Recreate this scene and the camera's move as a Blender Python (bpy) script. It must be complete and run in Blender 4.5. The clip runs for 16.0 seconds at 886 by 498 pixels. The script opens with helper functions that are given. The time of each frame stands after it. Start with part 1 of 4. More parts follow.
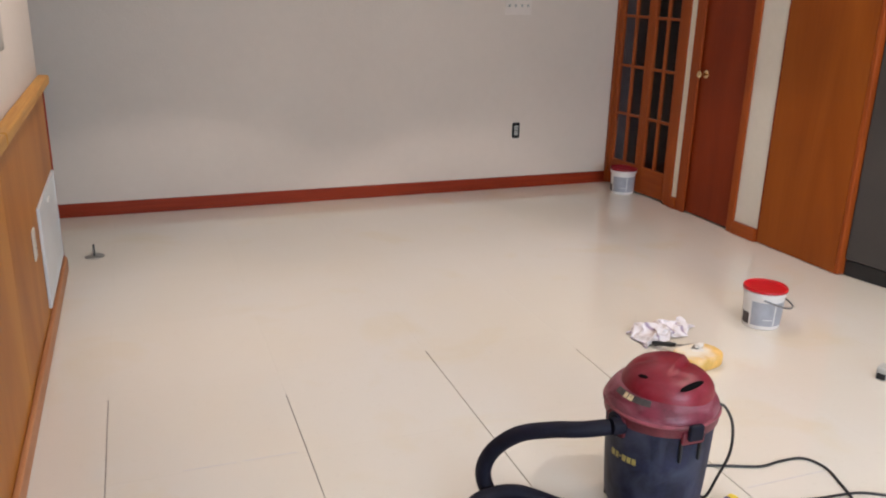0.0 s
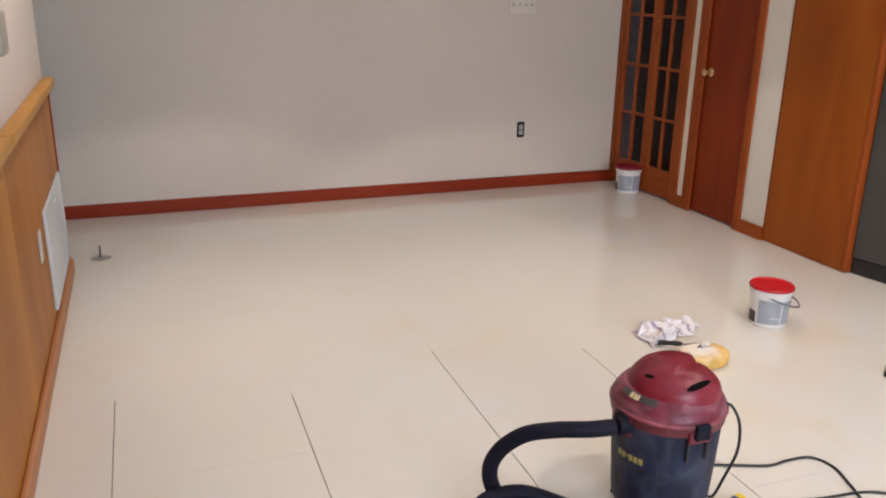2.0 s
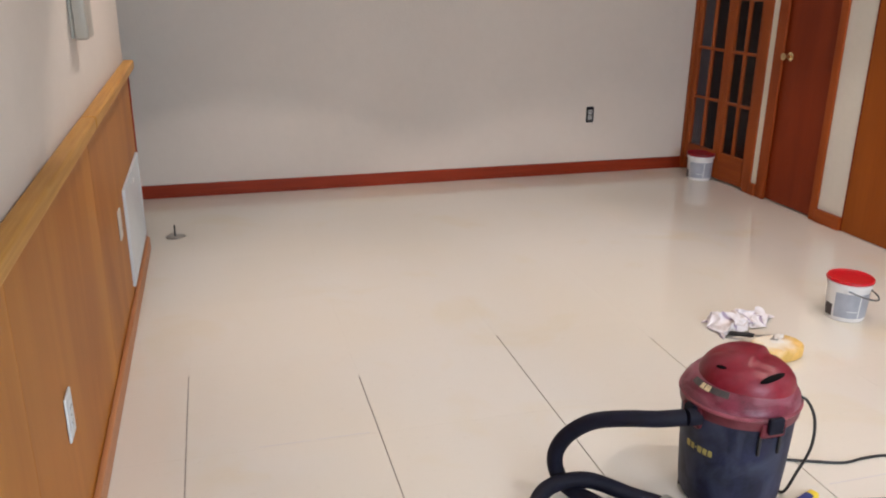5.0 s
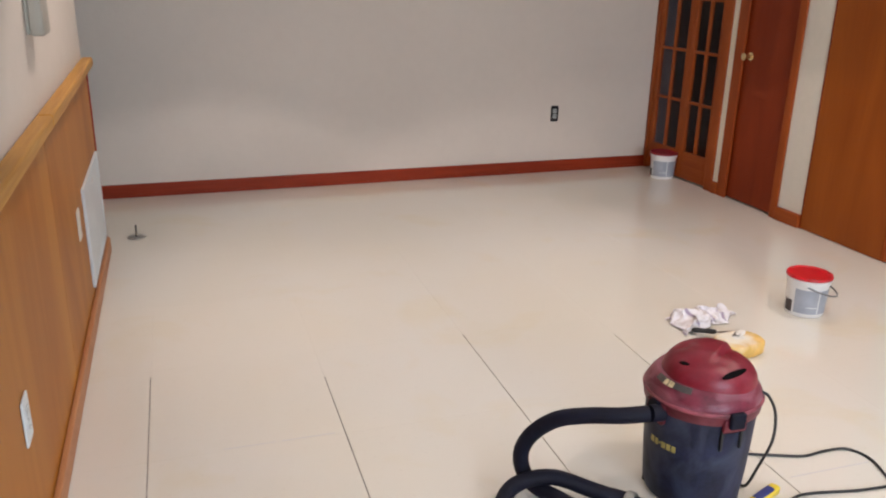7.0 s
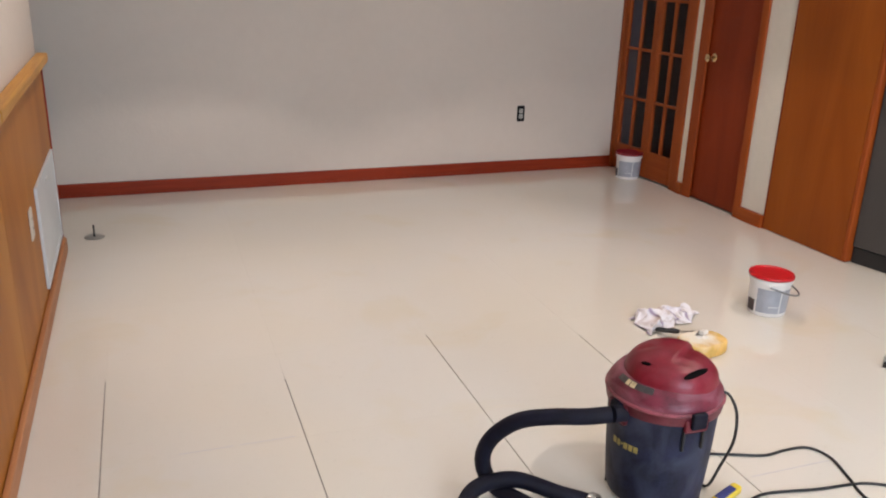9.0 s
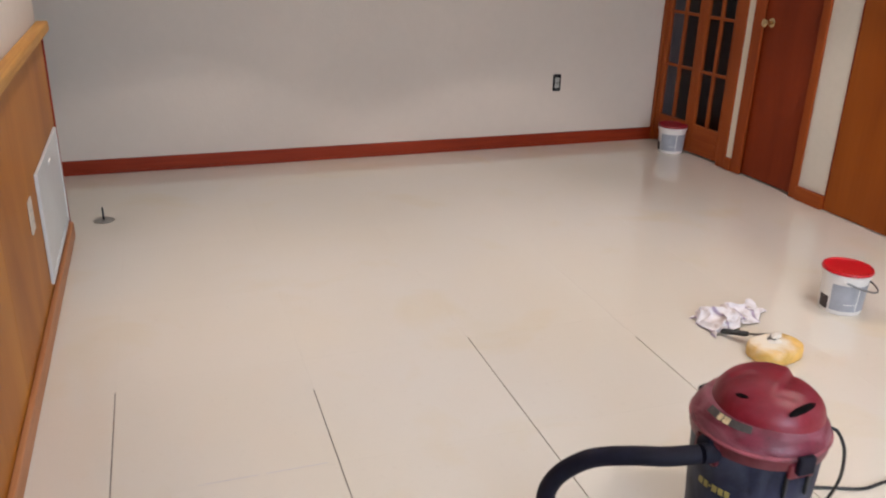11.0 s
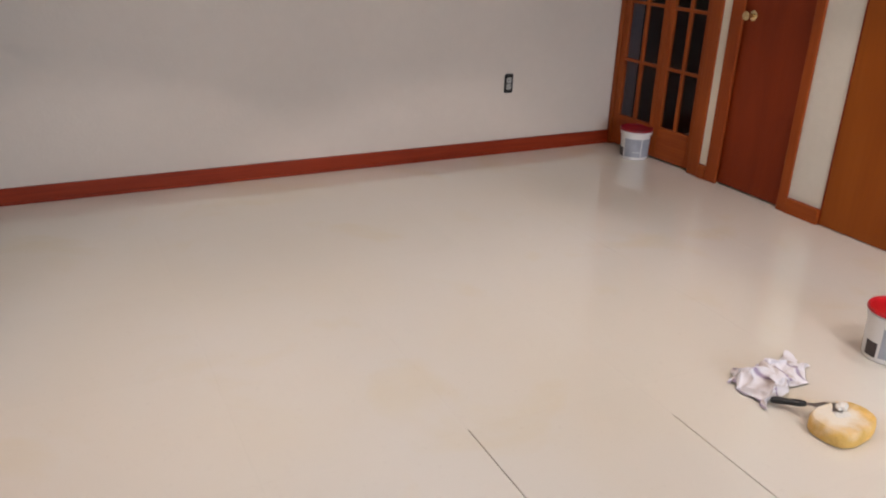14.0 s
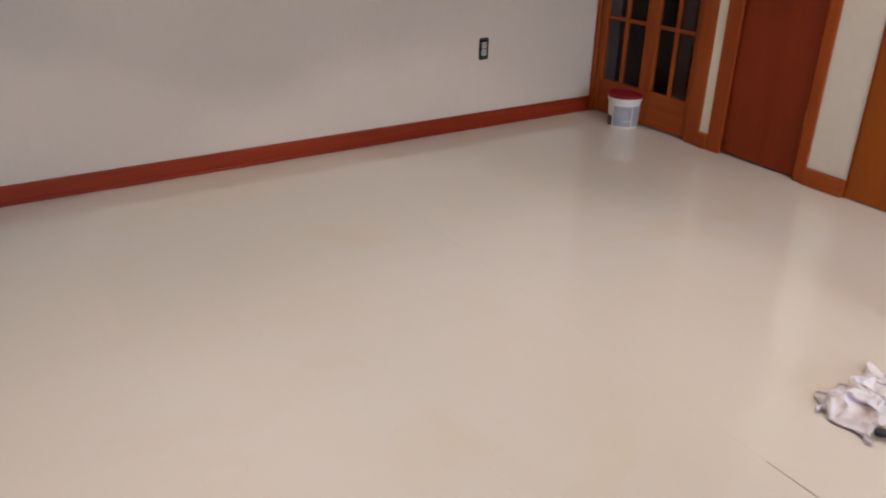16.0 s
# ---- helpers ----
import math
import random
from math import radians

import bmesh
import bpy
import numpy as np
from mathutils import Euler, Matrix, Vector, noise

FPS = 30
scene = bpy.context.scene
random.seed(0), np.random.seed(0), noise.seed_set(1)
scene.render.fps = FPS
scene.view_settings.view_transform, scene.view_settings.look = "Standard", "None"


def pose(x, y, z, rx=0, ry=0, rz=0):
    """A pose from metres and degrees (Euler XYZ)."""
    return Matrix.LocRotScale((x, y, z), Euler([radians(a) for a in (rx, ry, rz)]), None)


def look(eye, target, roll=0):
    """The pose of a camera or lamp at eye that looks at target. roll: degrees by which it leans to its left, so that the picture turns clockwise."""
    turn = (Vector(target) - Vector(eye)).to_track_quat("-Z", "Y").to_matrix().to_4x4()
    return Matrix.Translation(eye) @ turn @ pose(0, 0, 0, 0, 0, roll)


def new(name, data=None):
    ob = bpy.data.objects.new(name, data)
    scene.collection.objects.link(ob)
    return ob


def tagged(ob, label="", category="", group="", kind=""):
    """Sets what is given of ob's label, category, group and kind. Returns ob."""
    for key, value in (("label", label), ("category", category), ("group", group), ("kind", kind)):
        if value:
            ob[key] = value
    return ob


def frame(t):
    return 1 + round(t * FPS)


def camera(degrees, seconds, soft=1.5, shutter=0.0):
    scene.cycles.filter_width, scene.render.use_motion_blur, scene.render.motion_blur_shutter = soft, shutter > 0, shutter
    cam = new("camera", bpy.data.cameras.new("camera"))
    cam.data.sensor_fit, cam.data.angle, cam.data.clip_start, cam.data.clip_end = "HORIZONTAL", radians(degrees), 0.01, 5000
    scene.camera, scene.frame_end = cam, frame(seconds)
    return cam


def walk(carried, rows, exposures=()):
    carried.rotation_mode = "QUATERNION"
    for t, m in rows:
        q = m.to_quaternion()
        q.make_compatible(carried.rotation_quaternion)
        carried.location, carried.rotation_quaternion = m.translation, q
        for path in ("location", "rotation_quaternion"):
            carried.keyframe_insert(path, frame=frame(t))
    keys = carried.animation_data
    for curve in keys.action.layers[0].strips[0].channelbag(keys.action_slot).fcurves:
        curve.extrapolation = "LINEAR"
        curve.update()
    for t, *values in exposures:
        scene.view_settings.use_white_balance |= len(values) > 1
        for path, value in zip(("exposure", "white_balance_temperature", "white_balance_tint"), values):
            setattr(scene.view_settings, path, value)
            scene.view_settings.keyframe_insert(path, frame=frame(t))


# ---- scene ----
cam = camera(56.2, 16.0, soft=2.0, shutter=0.5)
PATH = [
    (0, (0.406, 0.301, 1.455), (1.068, 2.081, 0.829), 1.4),
    (0.5, (0.406, 0.305, 1.453), (1.054, 2.091, 0.827), 1.5),
    (1, (0.404, 0.304, 1.453), (1.043, 2.093, 0.829), 1.3),
    (1.5, (0.405, 0.303, 1.46), (1.051, 2.088, 0.83), 1.2),
    (2, (0.407, 0.304, 1.457), (1.057, 2.088, 0.829), 1.0),
    (2.5, (0.411, 0.303, 1.461), (1.057, 2.09, 0.835), 1.0),
    (3, (0.405, 0.303, 1.463), (1.045, 2.09, 0.833), 1.1),
    (3.5, (0.392, 0.315, 1.454), (0.979, 2.113, 0.803), 0.9),
    (4, (0.396, 0.31, 1.453), (0.915, 2.126, 0.797), 0.8),
    (4.2, (0.391, 0.309, 1.454), (0.89, 2.129, 0.791), 0.5),
    (6.3, (0.393, 0.309, 1.453), (0.918, 2.122, 0.791), 1.0),
    (6.5, (0.394, 0.306, 1.45), (0.932, 2.116, 0.791), 0.9),
    (7, (0.397, 0.313, 1.451), (0.976, 2.108, 0.786), 1.1),
    (7.5, (0.4, 0.316, 1.451), (1.018, 2.097, 0.783), 1.3),
    (8, (0.401, 0.321, 1.447), (1.038, 2.098, 0.787), 1.5),
    (8.2, (0.405, 0.323, 1.446), (1.05, 2.101, 0.796), 1.5),
    (10.3, (0.458, 0.496, 1.426), (1.104, 2.259, 0.737), 2.1),
    (10.5, (0.457, 0.558, 1.431), (1.096, 2.324, 0.742), 1.6),
    (11, (0.446, 0.703, 1.433), (1.055, 2.454, 0.683), 1.6),
    (11.5, (0.417, 0.85, 1.431), (1.075, 2.586, 0.688), 1.5),
    (12, (0.376, 1.005, 1.433), (1.141, 2.685, 0.663), 2.1),
    (12.5, (0.392, 1.106, 1.402), (1.141, 2.797, 0.641), 1.7),
    (13, (0.418, 1.267, 1.435), (1.209, 2.964, 0.731), 0.3),
    (13.5, (0.451, 1.39, 1.413), (1.233, 3.057, 0.632), 1.4),
    (14, (0.45, 1.479, 1.397), (1.276, 3.126, 0.619), 2.2),
    (14.5, (0.411, 1.677, 1.404), (1.302, 3.293, 0.634), 1.7),
    (15, (0.358, 1.843, 1.408), (1.328, 3.378, 0.57), 2.0),
    (15.5, (0.353, 1.925, 1.394), (1.344, 3.427, 0.521), 3.1),
    (16, (0.482, 2.106, 1.328), (1.443, 3.633, 0.464), 1.5),
]

walk(cam, [(t, look(eye, target, roll)) for t, eye, target, roll in PATH],
     exposures=[(0.0, 0.0, 6500, 10.5), (8.0, 0.0, 6500, 10), (10.5, -0.05, 6500, 11), (13.5, -0.10, 6500, 11.5), (16.0, -0.20, 6500, 12.5)])

# ---- light: warm ceiling downlights, cool daylight from a window behind the camera ----
WARM, COOL = (1.0, 0.875, 0.815), (0.64, 0.805, 1.0)
world = bpy.data.worlds.new("world")
scene.world = world
world.use_nodes = True
sky = world.node_tree.nodes.new("ShaderNodeTexSky")
sky.sky_type, sky.sun_disc = "NISHITA", False
sky.sun_elevation, sky.sun_rotation = radians(25), radians(200)
world.node_tree.links.new(sky.outputs[0], world.node_tree.nodes["Background"].inputs[0])
world.node_tree.nodes["Background"].inputs[1].default_value = 0.10
scene.view_settings.exposure = 0.0


def downlight_lamp(x, y, watts, cone=112, soft=0.16):
    data = bpy.data.lights.new("downlight_lamp", "SPOT")
    data.energy, data.color, data.shadow_soft_size = watts, WARM, 0.055
    data.spot_size, data.spot_blend = radians(cone), soft
    ob = new("downlight_lamp", data)
    ob.matrix_world = pose(x, y, CEIL - 0.012)
    return ob


CEIL = 2.44
WINDOW_X = 1.75
LAMPS = [(0.60, 3.80, 80, 94), (2.38, 3.80, 60, 90), (0.60, 1.40, 14, 112), (2.50, 1.45, 98, 112), (3.42, 2.66, 66, 122), (0.8, -1.0, 30, 120), (3.2, -0.7, 40, 120)]
for lx, ly, lw, lc in LAMPS:
    downlight_lamp(lx, ly, lw, lc)
daylight = bpy.data.lights.new("window_daylight", "AREA")
daylight.shape, daylight.size, daylight.size_y = "RECTANGLE", 2.1, 1.1
daylight.energy, daylight.color = 126, COOL
daylight_ob = new("window_daylight", daylight)
daylight_ob.matrix_world = look((WINDOW_X, -2.54, 1.5), (WINDOW_X, 2.0, 1.0))


# ---- materials ----
def material(name, color, rough=0.5, metal=0.0, spread=0.06, scale=6.0, bump=0.0, bump_scale=120.0, coat=0.0, rough_var=0.0, spec=0.5, dust=None):
    """A painted, plastic or metal surface: colour clouds at two scales and a fine relief."""
    m = bpy.data.materials.new(name)
    m.use_nodes = True
    n, l = m.node_tree.nodes, m.node_tree.links
    b = n["Principled BSDF"]
    co = n.new("ShaderNodeTexCoord")
    big, fine = n.new("ShaderNodeTexNoise"), n.new("ShaderNodeTexNoise")
    big.inputs["Scale"].default_value, big.inputs["Detail"].default_value = scale, 4
    fine.inputs["Scale"].default_value, fine.inputs["Detail"].default_value = scale * 14, 3
    for t in (big, fine):
        l.new(co.outputs["Object"], t.inputs["Vector"])
    add = n.new("ShaderNodeMath")
    add.operation = "MULTIPLY_ADD"
    add.inputs[1].default_value = 0.35
    l.new(fine.outputs[0], add.inputs[0])
    l.new(big.outputs[0], add.inputs[2])
    ramp = n.new("ShaderNodeValToRGB")
    lo, hi = [c * (1 - spread * 2) for c in color], [min(1, c * (1 + spread * 2)) for c in color]
    ramp.color_ramp.elements[0].position, ramp.color_ramp.elements[1].position = 0.4, 0.95
    ramp.color_ramp.elements[0].color, ramp.color_ramp.elements[1].color = (*lo, 1), (*hi, 1)
    l.new(add.outputs[0], ramp.inputs[0])
    l.new(ramp.outputs[0], b.inputs["Base Color"])
    if dust:
        mp, smear, mask, mix = n.new("ShaderNodeMapping"), n.new("ShaderNodeTexNoise"), n.new("ShaderNodeMapRange"), n.new("ShaderNodeMix")
        mp.inputs["Scale"].default_value = (1, 1, dust[2])
        smear.inputs["Scale"].default_value, smear.inputs["Detail"].default_value, smear.inputs["Distortion"].default_value = 11, 6, 0.8
        mask.inputs["From Min"].default_value, mask.inputs["From Max"].default_value, mask.inputs["To Max"].default_value = 0.44, 0.74, dust[1]
        mix.data_type = "RGBA"
        mix.inputs[7].default_value = (*dust[0], 1)
        l.new(co.outputs["Object"], mp.inputs["Vector"])
        l.new(mp.outputs[0], smear.inputs["Vector"])
        l.new(smear.outputs[0], mask.inputs[0])
        l.new(mask.outputs[0], mix.inputs[0])
        l.new(ramp.outputs[0], mix.inputs[6])
        l.new(mix.outputs[2], b.inputs["Base Color"])
    b.inputs["Metallic"].default_value = metal
    b.inputs["Specular IOR Level"].default_value = spec
    b.inputs["Coat Weight"].default_value = coat
    b.inputs["Coat Roughness"].default_value = 0.1
    if rough_var:
        mr = n.new("ShaderNodeMapRange")
        mr.inputs["To Min"].default_value, mr.inputs["To Max"].default_value = rough - rough_var, rough + rough_var
        l.new(big.outputs[0], mr.inputs[0])
        l.new(mr.outputs[0], b.inputs["Roughness"])
    else:
        b.inputs["Roughness"].default_value = rough
    if bump:
        tex, bp = n.new("ShaderNodeTexNoise"), n.new("ShaderNodeBump")
        tex.inputs["Scale"].default_value, tex.inputs["Detail"].default_value = bump_scale, 4
        l.new(co.outputs["Object"], tex.inputs["Vector"])
        l.new(tex.outputs[0], bp.inputs["Height"])
        bp.inputs["Strength"].default_value, bp.inputs["Distance"].default_value = bump, 0.004
        l.new(bp.outputs[0], b.inputs["Normal"])
    return m


def wood(name, dark, light, grain="z", rough=0.46, stretch=14.0, coat=0.0, cloud=0.45):
    """Varnished wood: fine streaks and broad figure along one axis, pores as relief."""
    m = bpy.data.materials.new(name)
    m.use_nodes = True
    n, l = m.node_tree.nodes, m.node_tree.links
    b = n["Principled BSDF"]
    co, mp, mp2 = n.new("ShaderNodeTexCoord"), n.new("ShaderNodeMapping"), n.new("ShaderNodeMapping")
    axis = "xyz".index(grain)
    s1, s2 = [stretch * 9] * 3, [stretch * 0.55] * 3
    s1[axis], s2[axis] = stretch * 0.22, stretch * 0.09
    mp.inputs["Scale"].default_value, mp2.inputs["Scale"].default_value = s1, s2
    info = n.new("ShaderNodeObjectInfo")
    off = n.new("ShaderNodeMath")
    off.operation = "MULTIPLY"
    off.inputs[1].default_value = 7.0
    l.new(info.outputs["Random"], off.inputs[0])
    for q in (mp, mp2):
        l.new(co.outputs["Object"], q.inputs["Vector"])
        l.new(off.outputs[0], q.inputs["Location"])
    fine, broad = n.new("ShaderNodeTexNoise"), n.new("ShaderNodeTexNoise")
    fine.inputs["Scale"].default_value, fine.inputs["Detail"].default_value = 1.0, 5
    broad.inputs["Scale"].default_value, broad.inputs["Detail"].default_value = 1.0, 3
    broad.inputs["Distortion"].default_value = 1.1
    l.new(mp.outputs[0], fine.inputs["Vector"])
    l.new(mp2.outputs[0], broad.inputs["Vector"])
    mix = n.new("ShaderNodeMix")
    mix.inputs[0].default_value = cloud
    l.new(fine.outputs[0], mix.inputs[2])
    l.new(broad.outputs[0], mix.inputs[3])
    ramp = n.new("ShaderNodeValToRGB")
    ramp.color_ramp.elements[0].position, ramp.color_ramp.elements[1].position = 0.33, 0.68
    ramp.color_ramp.elements[0].color, ramp.color_ramp.elements[1].color = (*dark, 1), (*light, 1)
    l.new(mix.outputs[0], ramp.inputs[0])
    l.new(ramp.outputs[0], b.inputs["Base Color"])
    b.inputs["Roughness"].default_value = rough
    b.inputs["Coat Weight"].default_value, b.inputs["Coat Roughness"].default_value = coat, 0.2
    b.inputs["Specular IOR Level"].default_value = 0.22
    bp = n.new("ShaderNodeBump")
    bp.inputs["Strength"].default_value, bp.inputs["Distance"].default_value = 0.12, 0.002
    l.new(fine.outputs[0], bp.inputs["Height"])
    l.new(bp.outputs[0], b.inputs["Normal"])
    return m


def tile_material():
    """Polished cream porcelain: faint clouds, warm residue left by wiping, smears in the gloss, a slight shade of its own per tile."""
    m = bpy.data.materials.new("porcelain_tile")
    m.use_nodes = True
    n, l = m.node_tree.nodes, m.node_tree.links
    b = n["Principled BSDF"]
    geo = n.new("ShaderNodeNewGeometry")

    def clouds(scale, detail, lo, hi, distort=0.0):
        t, mr = n.new("ShaderNodeTexNoise"), n.new("ShaderNodeMapRange")
        t.inputs["Scale"].default_value, t.inputs["Detail"].default_value, t.inputs["Distortion"].default_value = scale, detail, distort
        l.new(geo.outputs["Position"], t.inputs["Vector"])
        mr.inputs["From Min"].default_value, mr.inputs["From Max"].default_value = lo, hi
        l.new(t.outputs[0], mr.inputs[0])
        return mr.outputs[0]

    def mixed(factor, a, c):
        mx = n.new("ShaderNodeMix")
        mx.data_type = "RGBA"
        l.new(factor, mx.inputs[0])
        for sock, value in ((mx.inputs[6], a), (mx.inputs[7], c)):
            if isinstance(value, tuple):
                sock.default_value = (*value, 1)
            else:
                l.new(value, sock)
        return mx.outputs[2]

    base = mixed(clouds(1.1, 3, 0.35, 0.68, 0.4), (0.715, 0.662, 0.570), (0.705, 0.672, 0.615))
    warm = n.new("ShaderNodeMath")
    warm.operation = "MULTIPLY"
    warm.inputs[1].default_value = 0.6
    l.new(clouds(2.3, 4, 0.56, 0.74, 0.6), warm.inputs[0])
    base = mixed(warm.outputs[0], base, (0.70, 0.615, 0.45))
    speck = n.new("ShaderNodeMath")
    speck.operation = "MULTIPLY"
    speck.inputs[1].default_value = 0.10
    l.new(clouds(45, 3, 0.62, 0.75), speck.inputs[0])
    base = mixed(speck.outputs[0], base, (0.45, 0.40, 0.34))
    info, mr, hsv = n.new("ShaderNodeObjectInfo"), n.new("ShaderNodeMapRange"), n.new("ShaderNodeHueSaturation")
    mr.inputs["To Min"].default_value, mr.inputs["To Max"].default_value = 0.994, 1.006
    l.new(info.outputs["Random"], mr.inputs[0])
    l.new(mr.outputs[0], hsv.inputs["Value"])
    l.new(base, hsv.inputs["Color"])
    l.new(hsv.outputs[0], b.inputs["Base Color"])
    gloss = n.new("ShaderNodeMapRange")
    gloss.inputs["To Min"].default_value, gloss.inputs["To Max"].default_value = 0.05, 0.12
    l.new(clouds(1.7, 4, 0.3, 0.7, 0.8), gloss.inputs[0])
    l.new(gloss.outputs[0], b.inputs["Roughness"])
    b.inputs["Specular IOR Level"].default_value = 1.0
    b.inputs["Coat Weight"].default_value, b.inputs["Coat Roughness"].default_value = 0.15, 0.07
    tex, bp = n.new("ShaderNodeTexNoise"), n.new("ShaderNodeBump")
    tex.inputs["Scale"].default_value = 3.5
    l.new(geo.outputs["Position"], tex.inputs["Vector"])
    l.new(tex.outputs[0], bp.inputs["Height"])
    bp.inputs["Strength"].default_value, bp.inputs["Distance"].default_value = 0.03, 0.004
    l.new(bp.outputs[0], b.inputs["Normal"])
    return m


def cloth_material():
    """White rag with thin purple stripes and grey smears."""
    m = bpy.data.materials.new("striped_cotton")
    m.use_nodes = True
    n, l = m.node_tree.nodes, m.node_tree.links
    b = n["Principled BSDF"]
    uv = n.new("ShaderNodeUVMap")
    wave = n.new("ShaderNodeTexWave")
    wave.inputs["Scale"].default_value, wave.inputs["Distortion"].default_value = 0.6, 1.2
    ramp = n.new("ShaderNodeValToRGB")
    ramp.color_ramp.elements[0].position, ramp.color_ramp.elements[1].position = 0.0, 0.05
    ramp.color_ramp.elements[0].color, ramp.color_ramp.elements[1].color = (0.36, 0.29, 0.40, 1), (0.76, 0.73, 0.76, 1)
    noise_tex = n.new("ShaderNodeTexNoise")
    noise_tex.inputs["Scale"].default_value = 2.4
    stain = n.new("ShaderNodeValToRGB")
    stain.color_ramp.elements[0].position, stain.color_ramp.elements[1].position = 0.30, 0.52
    stain.color_ramp.elements[0].color, stain.color_ramp.elements[1].color = (0.62, 0.52, 0.44, 1), (1, 1, 1, 1)
    mul = n.new("ShaderNodeMix")
    mul.data_type, mul.blend_type = "RGBA", "MULTIPLY"
    mul.inputs[0].default_value = 1.0
    l.new(uv.outputs[0], wave.inputs["Vector"])
    l.new(uv.outputs[0], noise_tex.inputs["Vector"])
    l.new(wave.outputs[0], ramp.inputs[0])
    l.new(noise_tex.outputs[0], stain.inputs[0])
    l.new(ramp.outputs[0], mul.inputs[6])
    l.new(stain.outputs[0], mul.inputs[7])
    l.new(mul.outputs[2], b.inputs["Base Color"])
    b.inputs["Roughness"].default_value = 0.95
    return m


def sponge_material():
    """Open-pored yellow sponge whose top is washed white with grout haze."""
    m = material("yellow_sponge", (0.74, 0.46, 0.13), rough=0.95, spread=0.12, scale=14, bump=0.9, bump_scale=160)
    n, l = m.node_tree.nodes, m.node_tree.links
    b = n["Principled BSDF"]
    base = b.inputs["Base Color"].links[0].from_socket
    co, mp, ball = n.new("ShaderNodeTexCoord"), n.new("ShaderNodeMapping"), n.new("ShaderNodeTexGradient")
    ball.gradient_type = "SPHERICAL"
    mp.inputs["Location"].default_value, mp.inputs["Scale"].default_value = (0.10, -0.10, -0.53), (7.5, 8.0, 10)
    tex, add, mask, mix = n.new("ShaderNodeTexNoise"), n.new("ShaderNodeMath"), n.new("ShaderNodeMapRange"), n.new("ShaderNodeMix")
    tex.inputs["Scale"].default_value, tex.inputs["Detail"].default_value = 22, 4
    add.operation = "MULTIPLY_ADD"
    add.inputs[1].default_value = 0.7
    mask.inputs["From Min"].default_value, mask.inputs["From Max"].default_value, mask.inputs["To Max"].default_value = 0.62, 1.0, 0.9
    mix.data_type = "RGBA"
    mix.inputs[7].default_value = (0.78, 0.72, 0.62, 1)
    l.new(co.outputs["Object"], mp.inputs["Vector"])
    l.new(mp.outputs[0], ball.inputs["Vector"])
    l.new(co.outputs["Object"], tex.inputs["Vector"])
    l.new(tex.outputs[0], add.inputs[0])
    l.new(ball.outputs["Fac"], add.inputs[2])
    l.new(add.outputs[0], mask.inputs[0])
    l.new(mask.outputs[0], mix.inputs[0])
    l.new(base, mix.inputs[6])
    l.new(mix.outputs[2], b.inputs["Base Color"])
    return m


def glass_material():
    m = bpy.data.materials.new("pane_glass")
    m.use_nodes = True
    b = m.node_tree.nodes["Principled BSDF"]
    b.inputs["Base Color"].default_value = (0.86, 0.76, 0.76, 1)
    b.inputs["Transmission Weight"].default_value = 1.0
    b.inputs["Roughness"].default_value = 0.02
    b.inputs["IOR"].default_value = 1.19
    return m


def glow_material(name, color, strength):
    m = bpy.data.materials.new(name)
    m.use_nodes = True
    b = m.node_tree.nodes["Principled BSDF"]
    b.inputs["Base Color"].default_value = (0.8, 0.8, 0.8, 1)
    b.inputs["Emission Color"].default_value = (*color, 1)
    b.inputs["Emission Strength"].default_value = strength
    return m


PAINT = material("wall_paint", (0.665, 0.588, 0.518), rough=0.75, spread=0.02, scale=1.3, bump=0.25, bump_scale=70)
# cream tone carries the warm light that falls on the door wall
CREAM = material("warm_lit_paint", (0.69, 0.635, 0.545), rough=0.7, spread=0.03, scale=2.0, bump=0.25, bump_scale=70)
STRIPPAINT = material("pale_cream_strip", (0.78, 0.70, 0.56), rough=0.5, spread=0.03, scale=5)
CEILPAINT = material("ceiling_paint", (0.80, 0.79, 0.77), rough=0.9, spread=0.02, scale=2, bump=0.3, bump_scale=60)
TILE = tile_material()
GROUT = material("grey_grout", (0.50, 0.48, 0.50), rough=0.5, spread=0.03, scale=20, bump=0.3, bump_scale=300)
MORTAR = material("thinset_bed", (0.34, 0.31, 0.275), rough=0.95, spread=0.15, scale=30, bump=0.4)
OAK = wood("honey_oak_plywood", (0.355, 0.118, 0.012), (0.51, 0.212, 0.034), grain="z", cloud=0.90, stretch=5.5)
# darker, redder copy of OAK: the far panel's shade put into its colour
OAKFAR = wood("shaded_oak_plywood", (0.328, 0.107, 0.012), (0.462, 0.182, 0.028), grain="z", cloud=0.90, stretch=5.5)
OAKCAP = wood("oak_ledge", (0.42, 0.19, 0.035), (0.60, 0.32, 0.08), grain="y")
OAKBASE = wood("oak_shoe", (0.36, 0.14, 0.055), (0.52, 0.24, 0.11), grain="y")
REDBASE = wood("cherry_baseboard", (0.20, 0.020, 0.006), (0.32, 0.040, 0.011), grain="x", rough=0.4)
ORANGE = wood("fir_casing", (0.250, 0.045, 0.007), (0.355, 0.078, 0.012), grain="z")
ORANGEH = wood("fir_rail", (0.250, 0.045, 0.007), (0.355, 0.078, 0.012), grain="y")
STAINED = wood("stained_casing", (0.235, 0.040, 0.006), (0.335, 0.064, 0.010), grain="z")
MAHOGANY = wood("mahogany_door", (0.185, 0.0235, 0.004), (0.235, 0.0325, 0.006), grain="z", rough=0.5, cloud=0.7)
VENEER = wood("birch_veneer", (0.240, 0.052, 0.004), (0.345, 0.088, 0.008), grain="z", rough=0.42, cloud=0.88, stretch=7)
